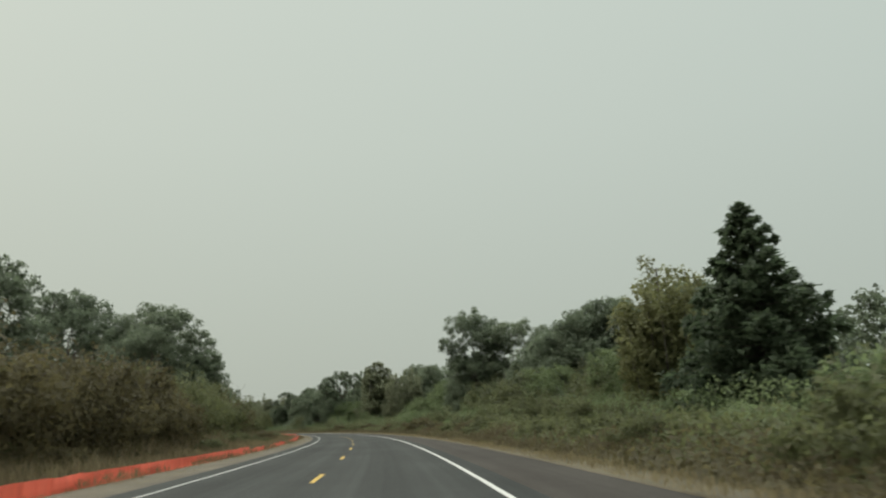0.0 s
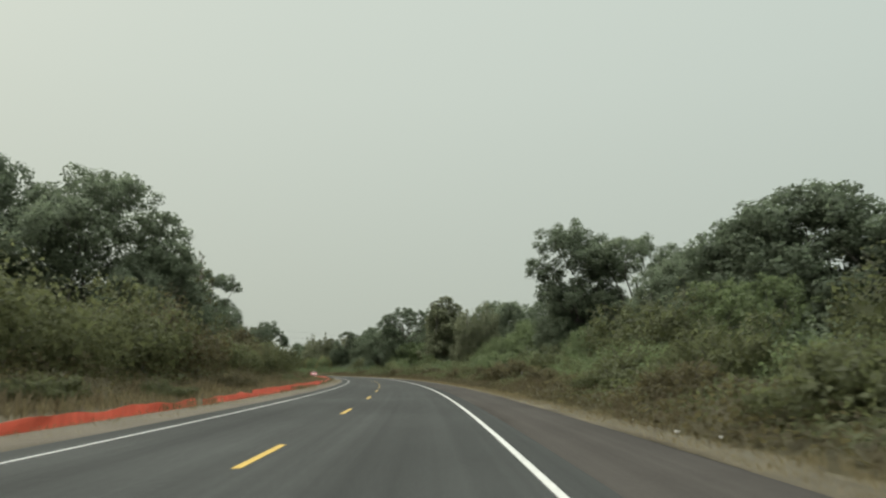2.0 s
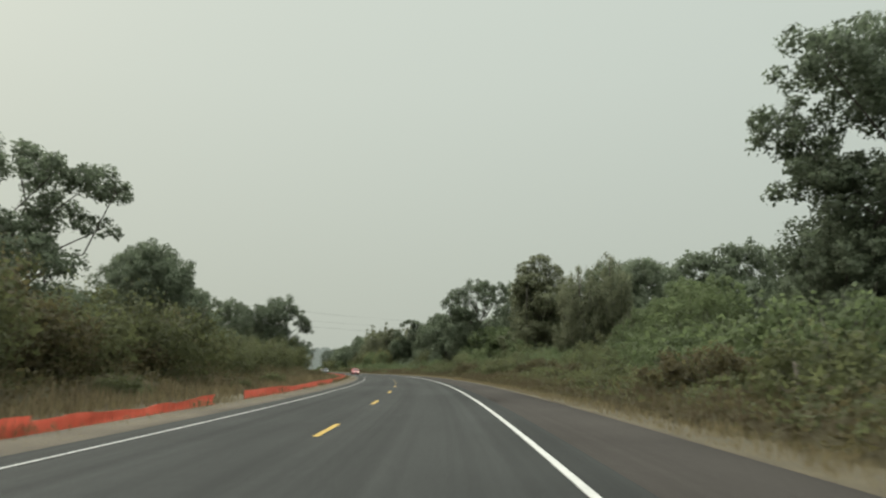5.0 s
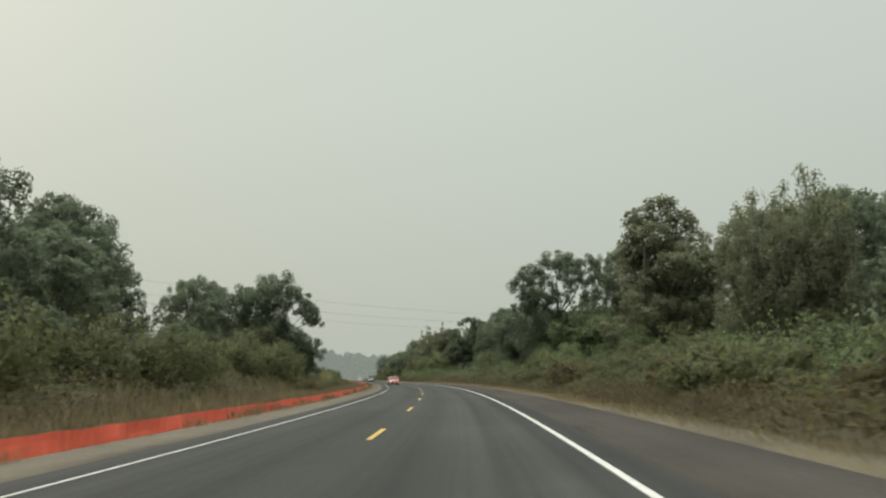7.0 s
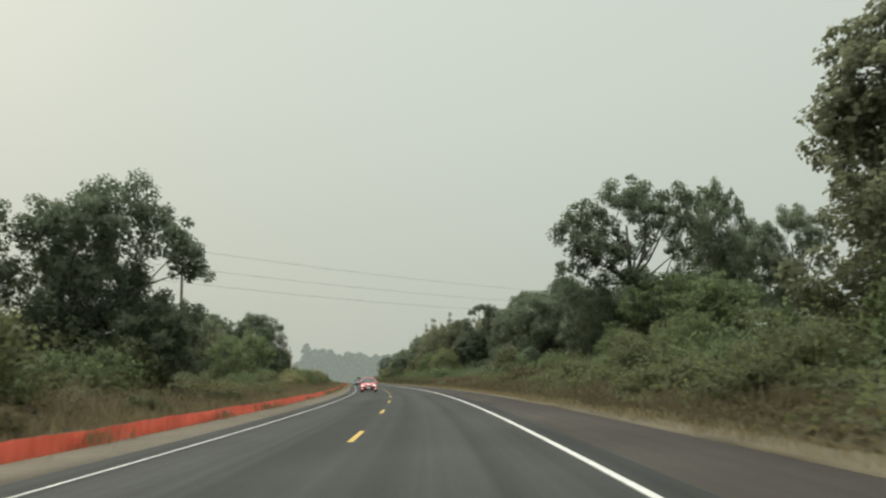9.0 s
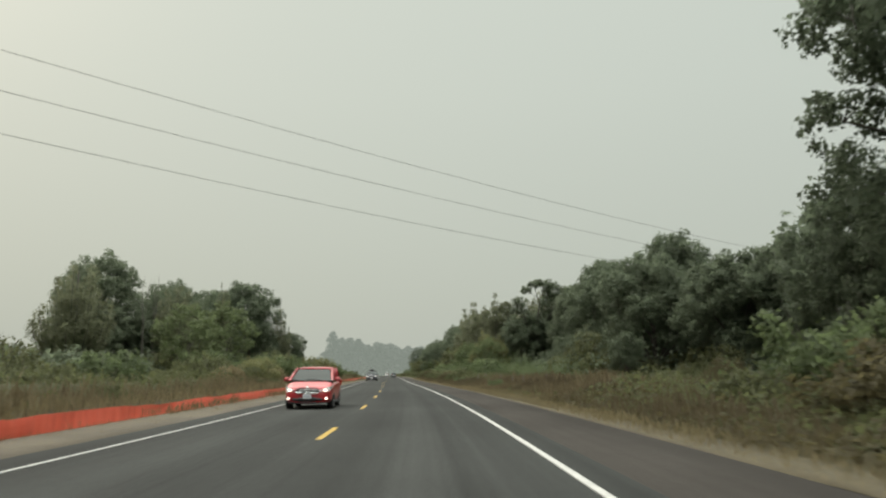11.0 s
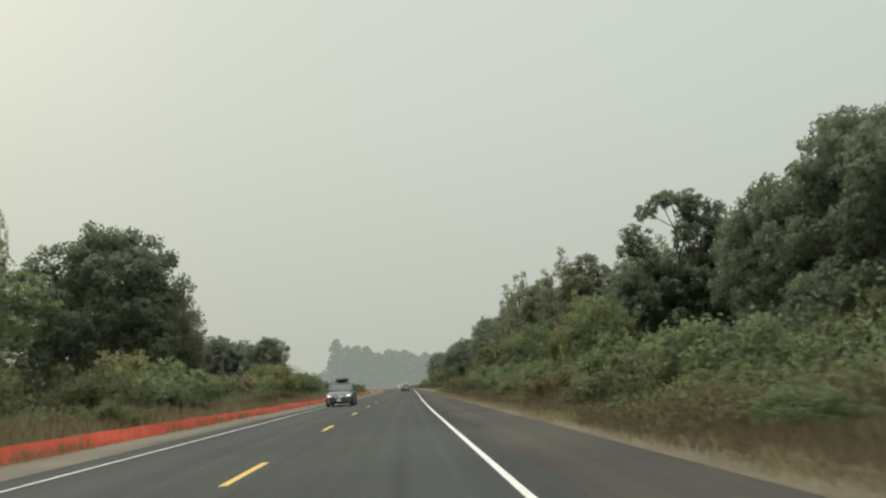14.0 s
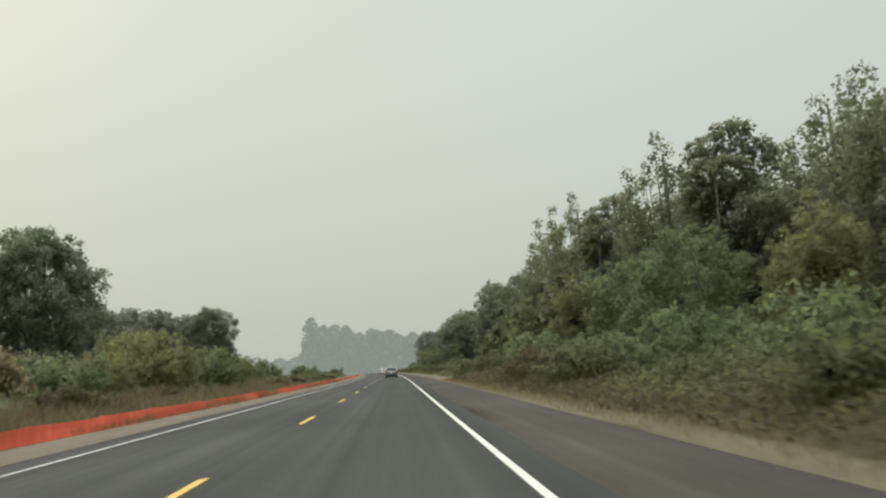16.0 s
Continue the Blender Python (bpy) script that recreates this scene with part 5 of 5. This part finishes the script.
def distance():
    """The far end of the view: woods some four to seven hundred metres off, one plain backdrop that glows with painted
    haze.
    """
    rng = np.random.default_rng(77)
    crowns = [(768, -31, 31.5, 5), (766, -29, 24, 7)]
    for i in range(24):
        o = -27 + 3.4 * i + rng.uniform(-2, 2)
        crowns.append((766 + 0.6 * (o + 27) + rng.uniform(-8, 8), o, 26.5 - 0.09 * (o + 27) + rng.uniform(-2.2, 1.4), rng.uniform(4.5, 9)))
    for i in range(26):
        crowns.append((930 + rng.uniform(-20, 40), -170 + 13 * i, rng.uniform(22, 29) if i > 9 else rng.uniform(13, 17), 9))
    cs, ds = [], []
    for s, o, h, r in crowns:
        base = np.array(tuple(along(s, o, 0)))
        n = 700
        f = rng.random(n)
        a = rng.uniform(0, 6.283, n)
        rad = r * np.sqrt(rng.random(n)) * np.where(f > 0.55, np.sqrt(np.maximum(0.03, 1 - ((f - 0.55) / 0.45) ** 2)), 1.0)
        cs.append(base + np.stack([rad * np.cos(a), rad * np.sin(a), f * (h - 0.8) + 0.2], 1))
        ds.append(rng.normal(0, 1, (n, 3)))
    ob = put("backdrop", leaf_mesh("backdrop", np.concatenate(cs), np.concatenate(ds), 1.9, rng, HAZE_GLOW, 0.9))
    tagged(ob, "grey-green woods closing the far view, haze painted as glow", "distant woods", kind="structure")


distance()

# ---------------------------------------------------------------- vehicles
TYRE = plain("tyre_rubber", (0.03, 0.03, 0.03), 0.85, vary=0.2, scale=20.0)
RIM = plain("alloy_rim", (0.55, 0.55, 0.56), 0.45, 0.1)
CHROME = plain("chrome_trim", (0.7, 0.7, 0.7), 0.2, 0.9)
BLACK = plain("black_plastic", (0.025, 0.025, 0.027), 0.55, vary=0.2)
PLATE = plain("plate_white", (0.6, 0.6, 0.62), 0.5)
PLATE_BAR = plain("plate_bar", (0.38, 0.39, 0.44), 0.5)
TAIL = plain("tail_lamp_red", (0.35, 0.015, 0.012), 0.2, coat=0.5)


def glowing(name, colour, strength):
    m, n, l, b = material(name)
    b.inputs["Base Color"].default_value = (0.8, 0.8, 0.78, 1)
    b.inputs["Roughness"].default_value = 0.15
    b.inputs["Emission Color"].default_value = (*colour, 1)
    b.inputs["Emission Strength"].default_value = strength
    return m


LAMP_ON = glowing("headlamp_on", (1.0, 0.9, 0.74), 2.4)
LAMP_CLEAR = plain("lamp_lens", (0.46, 0.47, 0.46), 0.15, coat=0.4)
AMBER = plain("amber_lens", (0.55, 0.30, 0.08), 0.2, coat=0.4)
GLASS, _n, _l, _b = material("tinted_glass")
_b.inputs["Base Color"].default_value = (0.030, 0.038, 0.036, 1)
_b.inputs["Roughness"].default_value = 0.12
_b.inputs["Specular IOR Level"].default_value = 0.1


def loft(sections, mat, name, parent, label="", cap=True, smooth=True):
    """A skin over closed cross sections, each a list of points of one number."""
    verts, faces, n = [], [], len(sections[0])
    for sec in sections:
        verts += sec
    for i in range(len(sections) - 1):
        for k in range(n):
            k2 = (k + 1) % n
            faces.append((i * n + k, i * n + k2, (i + 1) * n + k2, (i + 1) * n + k))
    if cap:
        faces.append(tuple(range(n - 1, -1, -1)))
        faces.append(tuple((len(sections) - 1) * n + k for k in range(n)))
    return put(name, mesh_of(name, verts, faces, mat, smooth), parent, None, label)


def ring(y, half, z0, z1, power=4.0, n=28, tuck=0.0):
    """A rounded cross section across the car at y; tuck narrows it towards its top."""
    out = []
    for k in range(n):
        t = 2 * math.pi * k / n
        c, s = math.cos(t), math.sin(t)
        x = half * math.copysign(abs(c) ** (2 / power), c)
        z = (z0 + z1) / 2 + (z1 - z0) / 2 * math.copysign(abs(s) ** (2 / power), s)
        f = (z - z0) / (z1 - z0)
        out.append(Vector((x * (1 - tuck * f), y, z)))
    return out


def blob(name, centre, size, mat, parent, label="", round_by=0.22):
    bm = bmesh.new()
    bmesh.ops.create_cube(bm, size=1.0)
    bmesh.ops.bevel(bm, geom=bm.edges[:], offset=round_by, segments=3 if round_by > 0.1 else 1, affect="EDGES")
    bmesh.ops.transform(bm, matrix=Matrix.Translation(centre) @ Matrix.Diagonal((*size, 1)), verts=bm.verts)
    return part(name, bm, mat, parent, label, smooth=True)


def wheel(x, y, r, width, parent):
    """Wheel at the car's side: tyre with rounded shoulders, and a five-spoke rim."""
    out = 1 if x > 0 else -1
    v, f = [], []
    n = 24
    prof = [(0.62 * r, -width / 2), (0.92 * r, -width / 2), (r, -width * 0.36), (r, width * 0.36), (0.92 * r, width / 2), (0.62 * r, width / 2)]
    for k in range(n):
        t = 2 * math.pi * k / n
        for rr, w in prof:
            v.append((x + w, y + rr * math.cos(t), r + rr * math.sin(t)))
    m = len(prof)
    for k in range(n):
        for j in range(m):
            f.append((k * m + j, k * m + (j + 1) % m, ((k + 1) % n) * m + (j + 1) % m, ((k + 1) % n) * m + j))
    tyre = put("wheel", mesh_of("wheel", v, f, TYRE, True), parent)
    v, f = [], []
    xo = x + out * width * 0.38
    for k in range(5):
        t = 2 * math.pi * k / 5
        for dt, rr in ((-0.5, 0.12), (-0.24, 0.6), (0.24, 0.6), (0.5, 0.12)):
            v.append((xo, y + rr * r * math.cos(t + dt), r + rr * r * math.sin(t + dt)))
        v += [(p[0] - out * 0.03, p[1], p[2]) for p in v[-4:]]
        b = len(v) - 8
        f += [(b, b + 1, b + 2, b + 3), (b + 7, b + 6, b + 5, b + 4)] + [(b + i, b + 4 + i, b + 4 + (i + 1) % 4, b + (i + 1) % 4) for i in range(4)]
    v += [(xo - out * 0.06, y + 0.62 * r * math.cos(2 * math.pi * k / 20), r + 0.62 * r * math.sin(2 * math.pi * k / 20)) for k in range(20)]
    f.append(tuple(range(len(v) - 20, len(v))))
    put("rim", mesh_of("rim", v, f, RIM), tyre, None, "silver alloy rim")


def arch(x, y, r, parent):
    v, f, n = [], [], 20
    out = 1 if x > 0 else -1
    for k in range(n + 1):
        t = math.pi * k / n
        for rr in (0.9 * r, 1.2 * r):
            v.append((x + out * 0.006, y + rr * math.cos(t), r + rr * math.sin(t)))
    v += [(p[0] - out * 0.08, p[1], p[2]) for p in v]
    h = 2 * (n + 1)
    for k in range(n):
        f.append((2 * k, 2 * k + 1, 2 * k + 3, 2 * k + 2))
        f.append((2 * k + 1, h + 2 * k + 1, h + 2 * k + 3, 2 * k + 3))
    put("wheel_arch", mesh_of("wheel_arch", v, f, BLACK), parent)


def car(name, paint, length, half, belt, roof, hood_len, nose_z, cowl, wind_top, roof_end, wheel_r, label, lamps_on, facing, s, off, box=False, fogs=False):
    """A car with its nose at y = 0 and its tail at y = length; facing turns it on the road."""
    thing = new(name)
    zb = 0.19
    secs = [ring(0.0, half * 0.70, zb + 0.05, nose_z - 0.16, 3.2), ring(0.06, half * 0.84, zb + 0.01, nose_z - 0.06, 3.6), ring(0.22, half * 0.93, zb, nose_z + 0.03, 4.2),
            ring(0.6, half * 0.985, zb, nose_z + (belt - nose_z) * 0.42, 4.6), ring(hood_len * 0.75, half, zb, nose_z + (belt - nose_z) * 0.8, 5), ring(hood_len + 0.1, half, zb, belt, 5.5),
            ring(length * 0.5, half, zb, belt + 0.03, 6), ring(length * 0.8, half, zb, belt + 0.05, 6), ring(length - 0.25, half * 0.97, zb + 0.02, belt + 0.05, 5),
            ring(length - 0.06, half * 0.93, zb + 0.08, belt, 4.4), ring(length, half * 0.82, zb + 0.16, belt - 0.1, 4)]
    loft(secs, paint, "body", thing)
    # cabin: dark glass with painted roof and pillars over it
    hb, ht = half * 0.93, half * 0.74
    cab = []
    for y, zt in ((cowl, belt + 0.02), (cowl + (wind_top - cowl) * 0.25, belt + (roof - belt) * 0.265), (cowl + (wind_top - cowl) * 0.5, belt + (roof - belt) * 0.51), (cowl + (wind_top - cowl) * 0.75, belt + (roof - belt) * 0.73), (wind_top, roof - 0.05), ((wind_top + roof_end) / 2, roof), (roof_end, roof - 0.06), (length - 0.12, belt + 0.06)):
        f = (zt - belt) / (roof - belt)
        top = hb + (ht - hb) * f
        sec = [(-hb, belt - 0.12), (hb, belt - 0.12), (hb, belt), (top + 0.02, max(zt - 0.05, belt)), (top * 0.86, zt), (-top * 0.86, zt), (-top - 0.02, max(zt - 0.05, belt)), (-hb, belt)]
        cab.append([Vector((x, y, z)) for x, z in sec])
    loft(cab, GLASS, "glasshouse", thing, "dark tinted window glass", smooth=False)
    rs = []
    for k in range(9):
        u = k / 8
        y = wind_top - 0.05 + (roof_end + 0.08 - wind_top) * u
        z = roof - 0.05 + 0.05 * math.sin(math.pi * min(1, u * 1.1)) - (0.03 if k == 8 else 0)
        rs.append([Vector((x, y, z + dz)) for x, dz in ((-ht - 0.03, -0.03), (-ht * 0.9, 0.012), (-ht * 0.4, 0.03), (ht * 0.4, 0.03), (ht * 0.9, 0.012), (ht + 0.03, -0.03), (ht * 0.6, -0.025), (-ht * 0.6, -0.025))])
    loft(rs, paint, "roof", thing)
    for sx in (-1, 1):
        for (ya, za, xa), (yb, zb2, xb), r in (((cowl - 0.02, belt, hb), (wind_top, roof - 0.04, ht + 0.02), 0.045), ((length * 0.47, belt, hb + 0.01), (length * 0.49, roof - 0.02, ht + 0.03), 0.04),
                                               ((length * 0.72, belt, hb + 0.01), (length * 0.72, roof - 0.03, ht + 0.03), 0.05), ((length - 0.14, belt + 0.02, hb - 0.02), (roof_end, roof - 0.06, ht + 0.01), 0.07)):
            v, f = [], []
            tube([(sx * xa, ya, za), (sx * (xa + xb) / 2, (ya + yb) / 2, (za + zb2) / 2 + 0.02), (sx * xb, yb, zb2)], [r, r * 0.9, r * 0.8], 8, v, f)
            put("pillar", mesh_of("pillar", v, f, paint, True), thing)
        blob("mirror", (sx * (half + 0.10), cowl + 0.42, belt + 0.06), (0.22, 0.12, 0.16), paint, thing)
        # lamps
        hl = [(sx * half * 1.0, 0.78, nose_z + 0.06), (sx * half * 0.93, 0.28, nose_z + 0.01), (sx * half * 0.62, 0.03, nose_z - 0.10), (sx * half * 0.50, 0.02, nose_z - 0.20), (sx * half * 0.84, 0.07, nose_z - 0.19), (sx * half * 0.99, 0.40, nose_z - 0.08)]
        lamp = loft([[Vector(p) for p in hl], [Vector(p) + Vector((sx * 0.012, -0.035, 0.014)) for p in hl]], LAMP_CLEAR, "headlamp", thing, "clear swept-back headlamp lens", smooth=False)
        blob("indicator", (sx * half * 0.965, 0.36, nose_z - 0.03), (0.06, 0.10, 0.05), AMBER, lamp, "amber indicator lens")
        if lamps_on:
            blob("bulb", (sx * half * 0.74, 0.03, nose_z - 0.12), (0.11, 0.08, 0.07), LAMP_ON, lamp, "lit headlamp bulb")
        blob("fog_lamp", (sx * half * 0.78, 0.035, zb + 0.2), (0.10, 0.06, 0.07), LAMP_ON if fogs else LAMP_CLEAR, thing)
        blob("tail_lamp", (sx * half * 0.86, length - 0.07, belt - 0.08), (0.24, 0.16, 0.34), TAIL, thing, "red tail lamp")
        for yw in (0.92, length - 1.0):
            arch(sx * half * 0.985, yw, wheel_r, thing)
            wheel(sx * (half - 0.10), yw, wheel_r, 0.23, thing)
        blob("door_handle", (sx * (half + 0.005), length * 0.44, belt - 0.13), (0.04, 0.2, 0.035), paint, thing)
        blob("sill", (sx * (half - 0.03), length * 0.48, zb + 0.05), (0.1, length * 0.42, 0.12), BLACK, thing)
    gr = blob("grille", (0, 0.02, nose_z - 0.135), (half * 0.98, 0.09, 0.23), BLACK, thing, "", 0.12)
    for k in range(5):
        blob("slat", (0, -0.028, nose_z - 0.06 - 0.038 * k), (half * (0.96 - 0.07 * k), 0.02, 0.014), CHROME if k else paint, gr, "", 0.1)
    v, f = [], []
    tube([(-half * 0.62, 0.03, nose_z - 0.05), (-half * 0.44, -0.02, nose_z - 0.21), (0, -0.045, nose_z - 0.235), (half * 0.44, -0.02, nose_z - 0.21), (half * 0.62, 0.03, nose_z - 0.05)], [0.016, 0.026, 0.024, 0.026, 0.016], 6, v, f)
    put("grille_trim", mesh_of("grille_trim", v, f, CHROME, True), thing, None, "chrome trim round the grille")
    blob("badge", (0, -0.03, nose_z - 0.03), (0.13, 0.03, 0.075), CHROME, thing, "plain oval chrome badge")
    blob("intake", (0, 0.01, zb + 0.17), (half * 1.25, 0.08, 0.16), BLACK, thing)
    blob("bumper_lip", (0, 0.05, zb + 0.045), (half * 1.4, 0.12, 0.07), BLACK, thing, "black lower bumper lip")
    for y, sgn in ((-0.035, 1), (length + 0.02, -1)):
        pl = blob("number_plate", (0, y, zb + 0.27 if sgn > 0 else belt - 0.28), (0.305, 0.02, 0.15), PLATE, thing, "white number plate", 0.06)
        blob("plate_bar", (0, y - sgn * 0.012, zb + 0.27 if sgn > 0 else belt - 0.28), (0.22, 0.008, 0.05), PLATE_BAR, pl, "dark bar of lettering", 0.05)
    blob("rear_bumper", (0, length - 0.02, zb + 0.22), (half * 1.75, 0.16, 0.22), BLACK, thing)
    for sx in (-0.35, 0.4):
        v, f = [], []
        tube([(sx, cowl - 0.02, belt + 0.03), (sx - 0.55, cowl + 0.1, belt + 0.10)], [0.014, 0.01], 5, v, f)
        put("wiper", mesh_of("wiper", v, f, BLACK), thing)
    if box:
        blob("roof_box", (0, (wind_top + roof_end) / 2 - 0.1, roof + 0.23), (0.95, 1.75, 0.34), BLACK, thing, "black rooftop cargo box")
        for y in (-0.5, 0.5):
            blob("crossbar", (0, (wind_top + roof_end) / 2 + y, roof + 0.05), (1.2, 0.06, 0.05), BLACK, thing)
    turn = heading(s) + (180 if facing < 0 else 0)
    # nose at y = 0 looks back along -y: a car coming towards the camera keeps its heading
    p = along(s, off, 0.012)
    thing.matrix_basis = Matrix.Translation(p) @ Euler((0, 0, radians(turn))).to_matrix().to_4x4()
    return tagged(thing, label, "car", "cars on the highway")


VAN_PAINT = plain("slate_grey_paint", (0.046, 0.050, 0.060), 0.5, 0.1, 0.06, 0.06, 2.0)
RED_PAINT = plain("red_paint", (0.36, 0.022, 0.028), 0.32, 0.1, 0.6, 0.05, 2.0)
SILVER_PAINT = plain("grey_paint", (0.12, 0.125, 0.125), 0.3, 0.5, 0.7, 0.05, 2.0)
WHITE_CAR = plain("white_paint", (0.72, 0.72, 0.70), 0.3, 0.0, 0.7, 0.05, 2.0)
car("minivan", VAN_PAINT, 5.1, 0.99, 1.14, 1.74, 1.05, 0.90, 0.98, 2.05, 4.55, 0.34, "dark slate minivan with a black roof box", True, 1, 389.75, -2.42, box=True)
car("hatchback", RED_PAINT, 4.1, 0.86, 1.0, 1.52, 0.95, 0.80, 0.92, 1.85, 3.5, 0.30, "bright red hatchback with its lamps lit", True, 1, 285.6, -1.95, fogs=True)
car("estate_car", SILVER_PAINT, 4.7, 0.92, 1.08, 1.68, 1.1, 0.92, 1.15, 2.0, 4.2, 0.34, "dark grey estate car driving ahead", False, -1, 505.0, 1.9)
car("pickup_car", WHITE_CAR, 4.9, 0.94, 1.10, 1.76, 1.15, 0.96, 1.2, 2.0, 4.4, 0.36, "white tall car driving far ahead", False, -1, 640.0, 1.9)
